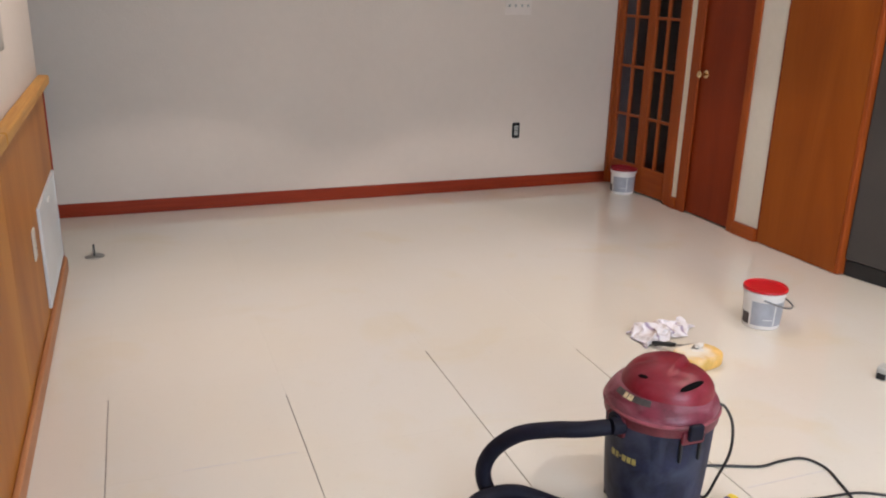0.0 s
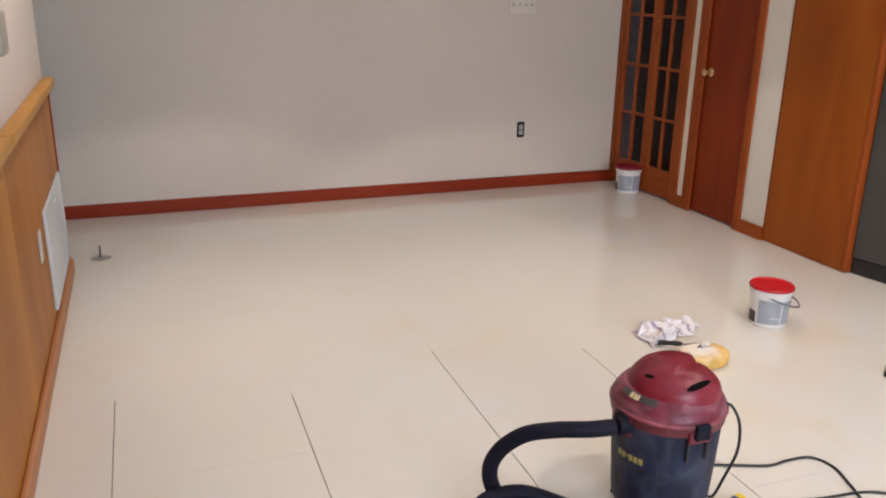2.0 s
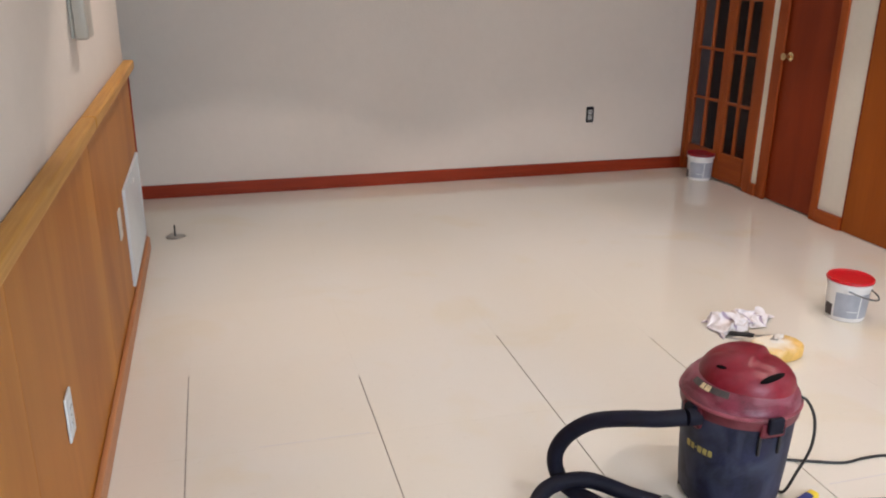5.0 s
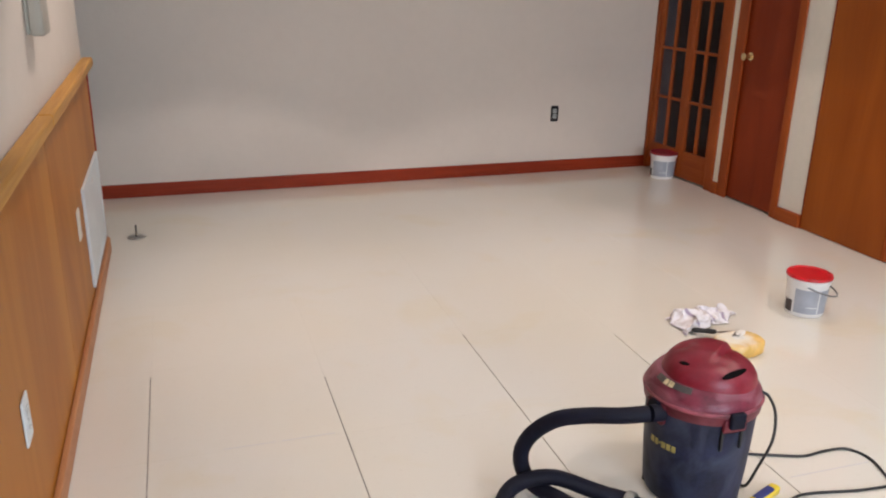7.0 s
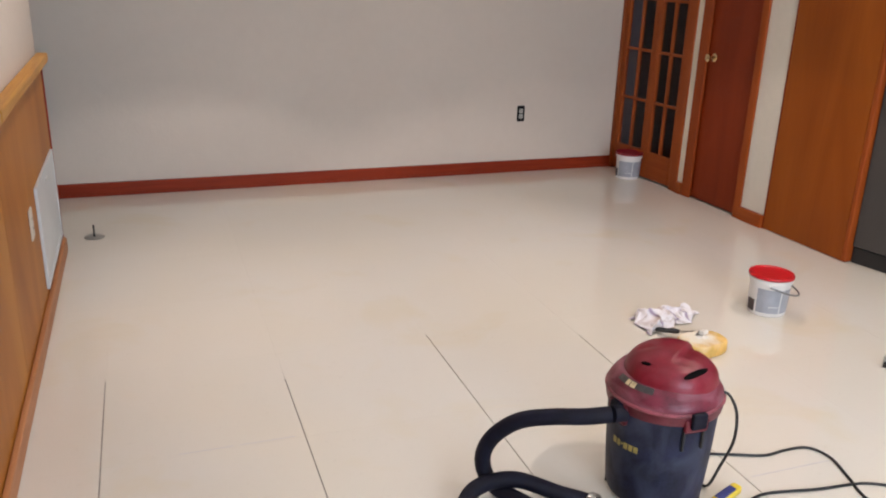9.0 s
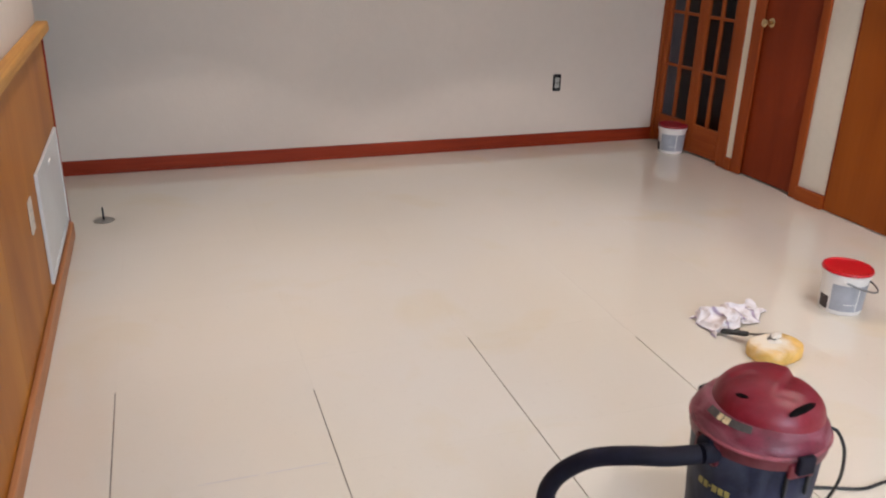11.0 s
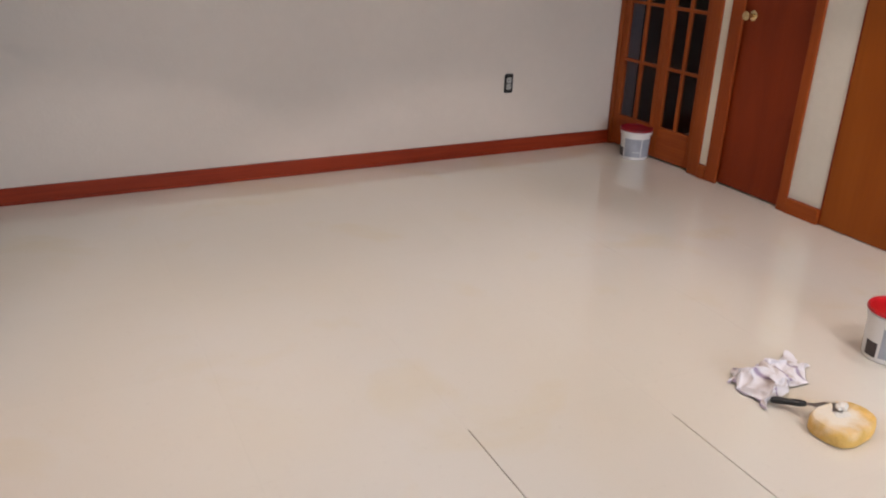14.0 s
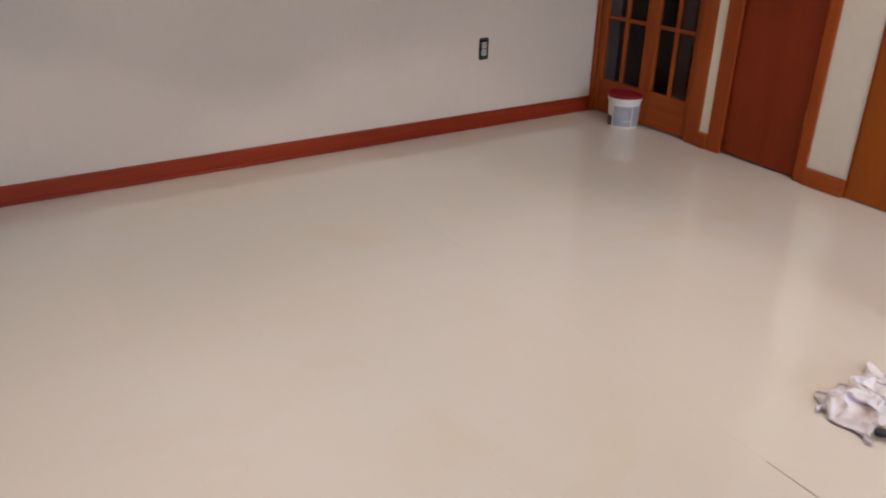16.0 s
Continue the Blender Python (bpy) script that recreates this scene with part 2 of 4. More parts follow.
FRIDGE = material("graphite_steel", (0.048, 0.043, 0.040), rough=0.55, metal=0.0, spread=0.05, scale=3)
BLACK = material("black_plastic", (0.012, 0.012, 0.013), rough=0.45, spread=0.1, bump=0.1)
WHITEPL = material("white_plastic", (0.72, 0.72, 0.70), rough=0.35, spread=0.03)
IVORY = material("ivory_plastic", (0.66, 0.60, 0.52), rough=0.35, spread=0.03)
PLATEWALL = material("painted_plate", (0.70, 0.63, 0.57), rough=0.5, spread=0.03)
SLOT = material("slot_dark", (0.006, 0.005, 0.005), rough=0.95, spec=0.05)
WHITEMETAL = material("white_enamel", (0.66, 0.70, 0.72), rough=0.38, spread=0.03, scale=3)
# grey puts the thermostat's shaded face into the colour of its white plastic
STATGREY = material("shaded_plastic", (0.38, 0.345, 0.285), rough=0.4, spread=0.04)
GREYPL = material("grey_plastic", (0.42, 0.42, 0.40), rough=0.5, spread=0.05)
BRASS = material("worn_brass", (0.72, 0.55, 0.30), rough=0.22, metal=1.0, spread=0.06)
STEEL = material("bare_steel", (0.42, 0.41, 0.39), rough=0.34, metal=0.9, spread=0.12, scale=25)
MAROON = material("dusty_maroon_plastic", (0.195, 0.004, 0.017), rough=0.40, spread=0.16, scale=9, bump=0.12, bump_scale=90, dust=((0.27, 0.055, 0.085), 0.40, 1.5))
MAROONRIM = material("scuffed_maroon_rim", (0.150, 0.012, 0.032), rough=0.42, spread=0.26, scale=16, bump=0.2, bump_scale=90, dust=((0.36, 0.17, 0.21), 0.5, 3.0))
TANK = material("dusty_navy_tank", (0.008, 0.011, 0.034), rough=0.55, spread=0.45, scale=9, bump=0.15, bump_scale=60, spec=0.35, dust=((0.058, 0.068, 0.105), 0.65, 0.7))
SKIRT = material("maroon_skirt", (0.110, 0.005, 0.013), rough=0.42, spread=0.2, scale=14, bump=0.15, bump_scale=90, dust=((0.22, 0.06, 0.085), 0.35, 2.0))
LIP = material("scuffed_pale_lip", (0.24, 0.055, 0.075), rough=0.5, spread=0.3, scale=22, bump=0.2, bump_scale=120)
HOSE = material("black_hose", (0.0045, 0.0045, 0.013), rough=0.62, spread=0.25, scale=20, spec=0.22)
YELLOW = material("yellow_print", (0.33, 0.27, 0.08), rough=0.5, spread=0.15, scale=40)
CREAMPRINT = material("cream_print", (0.62, 0.48, 0.28), rough=0.5, spread=0.2, scale=60)
GREYPRINT = material("smoke_label", (0.055, 0.048, 0.046), rough=0.4, spread=0.3, scale=40)
PAILWHITE = material("pail_white", (0.78, 0.76, 0.74), rough=0.32, spread=0.03, scale=10)
BAIL = material("bail_wire", (0.20, 0.20, 0.20), rough=0.4, metal=0.5, spread=0.08)
PAILRED = material("pail_lid_red", (0.50, 0.006, 0.014), rough=0.35, spread=0.06, scale=10)
PAILCRIMSON = material("pail_lid_crimson", (0.24, 0.004, 0.014), rough=0.4, spread=0.08, scale=10)
PAILGREY = material("label_silver_grey", (0.34, 0.36, 0.41), rough=0.4, spread=0.08, scale=18)
PAILDARK = material("label_dark", (0.05, 0.035, 0.035), rough=0.5, spread=0.2, scale=30)
SPONGE = sponge_material()
PASTE = material("white_grout_paste", (0.74, 0.70, 0.64), rough=0.7, spread=0.05, scale=30, bump=0.5, bump_scale=80)
KNIFEYEL = material("tool_yellow", (0.70, 0.52, 0.04), rough=0.4, spread=0.06)
KNIFEBLUE = material("tool_blue", (0.02, 0.03, 0.16), rough=0.5, spread=0.1)
KNIFERED = material("tool_red", (0.45, 0.02, 0.03), rough=0.45, spread=0.1)
CLOTH = cloth_material()
GLASS = glass_material()
# near black stands for the unlit closet interior
CLOSET = material("closet_shade", (0.014, 0.012, 0.011), rough=0.8, spread=0.05)
CLOSETEND = material("pane_tone_grey", (0.17, 0.165, 0.175), rough=0.8, spread=0.05)
LENS = glow_material("lamp_lens", WARM, 6.0)


# ---- mesh helpers ----
def link(name, bm, mat, parent=None, label="", smooth=False):
    me = bpy.data.meshes.new(name)
    bmesh.ops.recalc_face_normals(bm, faces=bm.faces)
    bm.to_mesh(me)
    bm.free()
    for mm in mat if isinstance(mat, (list, tuple)) else [mat]:
        me.materials.append(mm)
    if smooth:
        for p in me.polygons:
            p.use_smooth = True
        me.set_sharp_from_angle(angle=radians(38))
    ob = new(name, me)
    if parent:
        ob.parent = parent
    if label:
        tagged(ob, label)
    return ob


def part(name, bm, mat, parent, label="", smooth=False):
    return link(name, bm, mat, parent, label, smooth)


def thing(name, label, category, m=None, group="", kind=""):
    ob = new(name)
    ob.empty_display_size = 0.05
    if m is not None:
        ob.matrix_world = m
    return tagged(ob, label, category, group, kind)


def add_box(bm, x0, x1, y0, y1, z0, z1, bevel=0.0, seg=2):
    r = bmesh.ops.create_cube(bm, size=1.0)
    bmesh.ops.transform(bm, matrix=Matrix.Translation(((x0 + x1) / 2, (y0 + y1) / 2, (z0 + z1) / 2)) @ Matrix.Diagonal((abs(x1 - x0), abs(y1 - y0), abs(z1 - z0), 1)), verts=r["verts"])
    if bevel:
        edges = list({e for v in r["verts"] for e in v.link_edges})
        bmesh.ops.bevel(bm, geom=edges, offset=bevel, segments=seg, profile=0.5, affect="EDGES")
    return bm


def box(*a, **k):
    return add_box(bmesh.new(), *a, **k)


def wall_with_hole(x0, x1, y0, y1, z0, z1, axis, a0, a1, b0, b1):
    """A wall slab with one opening: axis is its long direction, a the opening along it, b the opening in height."""
    bm = bmesh.new()
    if axis == "y":
        add_box(bm, x0, x1, y0, a0, z0, z1), add_box(bm, x0, x1, a1, y1, z0, z1)
        add_box(bm, x0, x1, a0, a1, b1, z1)
        if b0 > z0:
            add_box(bm, x0, x1, a0, a1, z0, b0)
    else:
        add_box(bm, x0, a0, y0, y1, z0, z1), add_box(bm, a1, x1, y0, y1, z0, z1)
        add_box(bm, a0, a1, y0, y1, b1, z1)
        if b0 > z0:
            add_box(bm, a0, a1, y0, y1, z0, b0)
    return bm


def lathe(profile, seg=48, bm=None, m=None, cap=True):
    """Turns (radius, height) pairs round z."""
    bm = bm or bmesh.new()
    rings = []
    for r, z in profile:
        rings.append([bm.verts.new((r * math.cos(2 * math.pi * i / seg), r * math.sin(2 * math.pi * i / seg), z)) for i in range(seg)])
    for a, b in zip(rings, rings[1:]):
        for i in range(seg):
            bm.faces.new((a[i], a[(i + 1) % seg], b[(i + 1) % seg], b[i]))
    if cap:
        bm.faces.new(rings[0][::-1]), bm.faces.new(rings[-1])
    if m is not None:
        bmesh.ops.transform(bm, matrix=m, verts=[v for ring in rings for v in ring])
    return bm


def spline(points, step=0.006):
    """Evenly spaced points on a smooth curve through the given ones."""
    p = [Vector(q) for q in points]
    p = [2 * p[0] - p[1]] + p + [2 * p[-1] - p[-2]]
    raw = []
    for a, b, c, d in zip(p, p[1:], p[2:], p[3:]):
        for k in range(40):
            t = k / 40
            raw.append(0.5 * ((2 * b) + (c - a) * t + (2 * a - 5 * b + 4 * c - d) * t * t + (3 * b - a - 3 * c + d) * t ** 3))
    raw.append(p[-2])
    out, left = [raw[0]], step
    for a, b in zip(raw, raw[1:]):
        while (b - a).length >= left > 0:
            a = a + (b - a).normalized() * left
            out.append(a)
            left = step
        left -= (b - a).length
    return out


def tube(points, radius, seg=12, step=0.006, ridge=0.0):
    """A tube along a smooth curve; ridge: how far every second ring stands out."""
    pts = spline(points, step)
    bm = bmesh.new()
    up, rings = Vector((0, 0, 1)), []
    side = None
    for i, q in enumerate(pts):
        d = (pts[min(i + 1, len(pts) - 1)] - pts[max(i - 1, 0)]).normalized()
        side = (d.cross(up) if side is None else side - d * side.dot(d))
        side = side.normalized() if side.length > 1e-4 else d.orthogonal().normalized()
        n2 = d.cross(side)
        r = radius + (ridge if i % 2 else 0.0)
        rings.append([bm.verts.new(q + r * (math.cos(2 * math.pi * k / seg) * side + math.sin(2 * math.pi * k / seg) * n2)) for k in range(seg)])
    for a, b in zip(rings, rings[1:]):
        for k in range(seg):
            bm.faces.new((a[k], a[(k + 1) % seg], b[(k + 1) % seg], b[k]))
    bm.faces.new(rings[0][::-1]), bm.faces.new(rings[-1])
    return bm


def moved(bm, m):
    bmesh.ops.transform(bm, matrix=m, verts=bm.verts)
    return bm


# ---- the room ----
BACK, LEFT = 5.65, -0.025
ALCOVE = -1.1
FAR_X, NEAR_Y = 4.75, -2.6
RIGHT = pose(3.78, 4.026, 0, 0, 0, 2.14)  # the wall with the doors: local y runs along it to the corner, local -x into the room
END = 1.60

wall_north = tagged(link("wall_north", box(ALCOVE - 0.12, FAR_X, BACK, BACK + 0.12, 0, CEIL), PAINT), "plain off-white painted drywall", "wall", kind="structure")
wall_west = tagged(link("wall_west", box(LEFT - 0.115, LEFT, NEAR_Y, 4.655, 0, CEIL, bevel=0.006), PAINT), "off-white painted partition above a wood ledge", "wall", kind="structure")
wall_alcove = tagged(link("wall_alcove", box(ALCOVE - 0.12, ALCOVE, 3.3, BACK, 0, CEIL), PAINT), "off-white painted wall of the side recess", "wall", kind="structure")
wall_recess = tagged(link("wall_recess", box(ALCOVE, LEFT - 0.116, 3.3, 3.42, 0, CEIL), PAINT), "off-white painted wall of the side recess", "wall", kind="structure")
wall_south = tagged(link("wall_south", wall_with_hole(LEFT - 0.12, FAR_X + 0.12, NEAR_Y - 0.12, NEAR_Y, 0, CEIL, "x", WINDOW_X - 1.05, WINDOW_X + 1.05, 0.95, 2.05), PAINT), "off-white painted wall with a window", "wall", kind="structure")
# unseen wall, added to close the room and block sky light
wall_closing = tagged(link("wall_closing", box(FAR_X, FAR_X + 0.12, NEAR_Y, BACK + 0.12, 0, CEIL), PAINT), "unseen off-white painted wall that closes the room against the sky", "wall", kind="structure")
ceiling = tagged(link("ceiling", box(ALCOVE - 0.12, FAR_X + 0.12, NEAR_Y - 0.12, BACK + 0.12, CEIL, CEIL + 0.1), CEILPAINT), "flat white painted ceiling", "ceiling", kind="structure")

# the wall with the doors: three openings' worth of pieces, in its own frame
bm = bmesh.new()
add_box(bm, 0, 0.11, END, 1.62, 0, CEIL)
add_box(bm, 0, 0.11, 0.925, END, 2.02, CEIL)
add_box(bm, 0, 0.11, 0.735, 0.925, 0, CEIL)
add_box(bm, 0, 0.11, 0.285, 0.735, 2.02, CEIL)
add_box(bm, 0.018, 0.11, -0.565, 0.022, 0, CEIL), add_box(bm, 0, 0.11, 0.0305, 0.285, 0, CEIL)
wall_east = link("wall_east", bm, CREAM)
wall_east.matrix_world = RIGHT
tagged(wall_east, "painted wall with two door openings, coloured cream for the warm light on it", "wall", kind="structure")

# closet behind the glazed doors, its unlit dark put into near-black walls
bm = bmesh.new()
# the last box is an unseen board that blocks sky behind the slab door
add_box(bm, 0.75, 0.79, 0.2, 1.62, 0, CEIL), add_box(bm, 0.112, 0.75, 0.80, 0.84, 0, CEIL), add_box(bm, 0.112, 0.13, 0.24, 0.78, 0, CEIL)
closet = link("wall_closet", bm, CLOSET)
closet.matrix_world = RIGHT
tagged(closet, "closet walls behind glazed doors, coloured near black for the unlit interior", "wall", kind="structure")

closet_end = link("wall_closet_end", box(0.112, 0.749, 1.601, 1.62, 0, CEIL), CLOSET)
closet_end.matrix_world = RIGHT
tagged(closet_end, "end wall of the closet, coloured near black for its shade", "wall", kind="structure")

# daylight window behind
window = thing("window_1", "white framed window onto daylight", "window", kind="structure")
bm = bmesh.new()
WL, WR = WINDOW_X - 1.05, WINDOW_X + 1.05
for a in ((WL, WL + 0.06, 0.95, 2.05), (WR - 0.06, WR, 0.95, 2.05), (WL + 0.06, WR - 0.06, 0.95, 1.01), (WL + 0.06, WR - 0.06, 1.99, 2.05), (WINDOW_X - 0.03, WINDOW_X + 0.03, 1.01, 1.99)):
    add_box(bm, a[0], a[1], NEAR_Y - 0.09, NEAR_Y - 0.03, a[2], a[3], bevel=0.004)
part("window_frame", bm, WHITEPL, window)
for a0, a1 in ((WL + 0.06, WINDOW_X - 0.03), (WINDOW_X + 0.03, WR - 0.06)):
    pane = part("pane", box(a0, a1, NEAR_Y - 0.065, NEAR_Y - 0.059, 1.01, 1.99), GLASS, window)
    pane.visible_shadow = False

# baseboards
baseboard = tagged(link("baseboard_north", add_box(box(ALCOVE, 3.690, BACK - 0.014, BACK - 0.001, 0.001, 0.083, bevel=0.003), ALCOVE, 3.690, BACK - 0.022, BACK - 0.0145, 0.001, 0.018, bevel=0.003), REDBASE), "cherry-stained wooden baseboard along the wall", "baseboard", kind="structure")
for a, b in ((0.0308, 0.225), (0.788, 0.8425)):
    o = link("baseboard_east", box(-0.026, -0.001, a, b, 0.001, 0.078, bevel=0.003), ORANGEH)
    o.matrix_world = RIGHT
    tagged(o, "orange-stained wooden baseboard between door casings", "baseboard", kind="structure")

# strip added over the wall between the casings, set paler than it
strip = link("trim_east", box(-0.010, -0.001, 0.788, 0.8425, 0.0785, 2.06, bevel=0.002), STRIPPAINT)
strip.matrix_world = RIGHT
tagged(strip, "narrow added cream strip between two door casings, paler than the wall", "trim", kind="structure")

# wainscot: a boxed-out oak dado with a ledge
wainscot = thing("wainscot", "honey oak plywood dado with a wooden ledge", "wainscot", kind="structure")
WEND = 4.635
for y0, y1 in ((-2.59, -0.6), (-0.6, 0.64), (0.64, 1.88), (1.88, 3.10), (3.10, WEND)):
    part("panel", box(LEFT + 0.001, -0.010, y0 + 0.0005, y1 - 0.0005, 0, 0.925, bevel=0.0008, seg=1), OAKFAR if y0 > 3 else OAK, wainscot)
part("end_trim", box(LEFT + 0.001, -0.004, WEND + 0.001, WEND + 0.019, 0, 0.925, bevel=0.003), REDBASE, wainscot, "dark red wood end trim")
for y0, y1 in ((-2.59, 3.098), (3.106, WEND + 0.022)):
    part("ledge", box(LEFT + 0.001, 0.025, y0, y1, 0.926, 0.970, bevel=0.009, seg=3), OAKCAP, wainscot, "lighter oak ledge board")
part("shoe_molding", box(-0.0095, 0.010, -2.59, WEND, 0.001, 0.075, bevel=0.006), OAKBASE, wainscot, "narrow oak base strip")

# ---- doors ----
def casing(bm_y0, bm_y1, z0, z1, mat=ORANGE, thick=0.018):
    return box(-thick, -0.001, bm_y0, bm_y1, z0, z1, bevel=0.004)


door_1 = thing("door_1", "bifold french door with ten small panes a leaf in orange-stained wood", "door", RIGHT, kind="structure")
part("casing", casing(0.844, 0.926, 0, 2.07), ORANGE, door_1)
part("casing", casing(1.592, 1.622, 0, 2.07, thick=0.048), ORANGE, door_1)
part("casing", casing(0.926, 1.592, 2.02, 2.07), ORANGEH, door_1)


HANG = Matrix.Translation((0.004, 0.928, 0)) @ Matrix.Rotation(radians(3.7), 4, "Z") @ Matrix.Translation((-0.004, -0.928, 0))  # the pair stands a little proud at the corner


def glazed_leaf(y0, y1):
    leaf = part("leaf", box(0.004, 0.034, y0, y0 + 0.038, 0.012, 2.012, bevel=0.003), ORANGE, door_1)
    leaf.matrix_local = HANG
    part("stile", box(0.004, 0.034, y1 - 0.038, y1, 0.012, 2.012, bevel=0.003), ORANGE, leaf)
    a, b = y0 + 0.0385, y1 - 0.0385
    part("bottom_rail", box(0.004, 0.034, a, b, 0.012, 0.198, bevel=0.003), ORANGEH, leaf)
    part("top_rail", box(0.004, 0.034, a, b, 1.895, 2.012, bevel=0.003), ORANGEH, leaf)
    mid = (a + b) / 2
    part("muntin", box(0.006, 0.032, mid - 0.009, mid + 0.009, 0.199, 1.894, bevel=0.004), ORANGE, leaf)
    for k in range(1, 5):
        z = 0.2 + 0.339 * k
        for c, d in ((a, mid - 0.0095), (mid + 0.0095, b)):
            part("muntin", box(0.006, 0.032, c, d, z - 0.009, z + 0.009, bevel=0.004), ORANGEH, leaf)
    for k in range(5):
        z = 0.2 + 0.339 * k
        for c, d in ((a, mid - 0.010), (mid + 0.010, b)):
            g = part("pane", box(0.017, 0.021, c, d, z + 0.0092 * (k > 0), z + 0.339 - 0.0092), GLASS, leaf)
            g.visible_shadow = False


# the corner jamb is grey to give the left panes their paler tone
for a, b in ((0.9252, 0.9288), (1.5895, 1.5998)):
    part("jamb", box(-0.0005, 0.111, a, b, 0.001, 2.019), CLOSETEND if a > 1 else ORANGE, door_1)
glazed_leaf(1.243, 1.588)
glazed_leaf(0.930, 1.241)

door_2 = thing("door_2", "plain dark mahogany-stained slab door with a brass knob, closed", "door", RIGHT, kind="structure")
for a, b in ((0.2852, 0.2890), (0.7300, 0.7348)):
    part("jamb", box(-0.0005, 0.111, a, b, 0.001, 2.019), ORANGE, door_2)
part("slab", box(0.006, 0.044, 0.2900, 0.7290, 0.010, 2.012, bevel=0.003), MAHOGANY, door_2)
part("casing", casing(0.228, 0.280, 0, 2.07), ORANGE, door_2)
part("casing", casing(0.704, 0.786, 0, 2.07), STAINED, door_2)
part("casing", casing(0.280, 0.704, 2.02, 2.07), ORANGEH, door_2)
knob_m = Matrix.Translation((0.0055, 0.656, 0.907)) @ Matrix.Rotation(radians(-90), 4, "Y")
knob = part("knob", lathe([(0.012, 0.008), (0.010, 0.03), (0.016, 0.034), (0.022, 0.040), (0.025, 0.048), (0.023, 0.055), (0.016, 0.060), (0.004, 0.061)], 28, m=knob_m), BRASS, door_2, "polished brass knob", True)
part("rose", lathe([(0.027, 0.0), (0.027, 0.004), (0.021, 0.009), (0.012, 0.010)], 28, m=knob_m), BRASS, knob, "", True)
for z in (0.24, 1.05, 1.8):
    part("hinge", lathe([(0.006, 0), (0.006, 0.085)], 10, m=Matrix.Translation((-0.004, 0.2825, z))), BRASS, door_2)

# tall cabinet side and the appliance beyond it
cabinet = thing("tall_cabinet", "tall orange birch-veneer cabinet beside the door wall", "cabinet", RIGHT)
part("front_panel", box(-0.006, 0.016, -0.554, 0.022, 0.004, 2.25, bevel=0.002), VENEER, cabinet)
part("edge_strip", box(-0.008, 0.120, -0.582, -0.5545, 0.004, 2.25, bevel=0.007, seg=3), ORANGE, cabinet, "rounded solid wood edge")
# dark mahogany here stands for the shadow on the cabinet's side return
part("side_strip", box(-0.007, 0.016, 0.0225, 0.030, 0.001, 2.25), MAHOGANY, cabinet, "side edge coloured dark red for its shadow")

FR = pose(3.823, 3.4415, 0, 0, 0, 13)
fridge = thing("refrigerator", "dark graphite steel refrigerator beside the tall cabinet", "refrigerator", FR)
part("body", box(0.03, 0.62, -0.80, 0.0, 0.03, 1.78, bevel=0.01), FRIDGE, fridge)
part("door", box(0, 0.029, -0.40, 0.0, 0.09, 1.78, bevel=0.008), FRIDGE, fridge)
part("door", box(0, 0.029, -0.80, -0.405, 0.09, 1.78, bevel=0.008), FRIDGE, fridge)
part("kick_grille", box(0.012, 0.029, -0.80, 0.0, 0.002, 0.085, bevel=0.003), BLACK, fridge, "black toe grille")

# ---- wall fittings ----
outlet = thing("outlet", "uncovered grey duplex outlet in a black wall box", "outlet", pose(2.926, BACK, 0.418))
bm = bmesh.new()
for a in ((-0.029, -0.0185, -0.050, 0.050), (0.0185, 0.029, -0.050, 0.050), (-0.025, 0.025, -0.056, -0.042), (-0.025, 0.025, 0.042, 0.056)):
    add_box(bm, a[0], a[1], -0.006, -0.001, a[2], a[3], bevel=0.002, seg=1)
part("wall_box", bm, BLACK, outlet, "black box rim")
part("yoke", box(-0.018, 0.018, -0.003, -0.001, -0.0415, 0.0415), SLOT, outlet)
for z in (-0.0185, 0.0185):
    r = part("receptacle", box(-0.0155, 0.0155, -0.011, -0.0035, z - 0.0165, z + 0.0165, bevel=0.006), GREYPL, outlet)
    part("slot", box(-0.008, -0.006, -0.0118, -0.0111, z - 0.002, z + 0.007), SLOT, r)
    part("slot", box(0.006, 0.008, -0.0118, -0.0111, z - 0.002, z + 0.007), SLOT, r)

switches = thing("switch_plate", "four-gang light switch plate in wall colour", "light switch", pose(2.898, BACK, 1.27))
part("plate", box(-0.098, 0.098, -0.007, -0.001, -0.058, 0.058, bevel=0.003), PLATEWALL, switches)
for k in range(4):
    x = -0.069 + 0.046 * k
    t = part("toggle", moved(box(-0.005, 0.005, -0.016, 0.0, -0.008, 0.008, bevel=0.002), Matrix.Translation((x, -0.0065, 0.0)) @ Matrix.Rotation(radians(-18), 4, "X")), GREYPL, switches)


def wall_plate(y, z, mat, label, w=0.074, h=0.118):
    ob = thing("outlet_plate", label, "outlet", pose(-0.010, y, z))
    part("plate", box(0.001, 0.007, -w / 2, w / 2, -h / 2, h / 2, bevel=0.003), mat, ob)
    for dz in (-0.02, 0.02):
        r = part("receptacle", box(0.0072, 0.009, -0.016, 0.016, dz - 0.014, dz + 0.014, bevel=0.0006, seg=1), mat, ob)
        part("slot", box(0.0091, 0.0096, -0.008, -0.006, dz - 0.002, dz + 0.006), SLOT, r)
        part("slot", box(0.0091, 0.0096, 0.006, 0.008, dz - 0.002, dz + 0.006), SLOT, r)
    part("screw", lathe([(0.003, 0), (0.003, 0.001)], 10, m=Matrix.Translation((0.0072, 0, 0)) @ Matrix.Rotation(radians(90), 4, "Y")), STEEL, ob)
    return ob


wall_plate(2.235, 0.404, WHITEMETAL, "white outlet plate on the oak dado")
wall_plate(3.635, 0.452, IVORY, "ivory outlet plate on the oak dado beside an access panel")

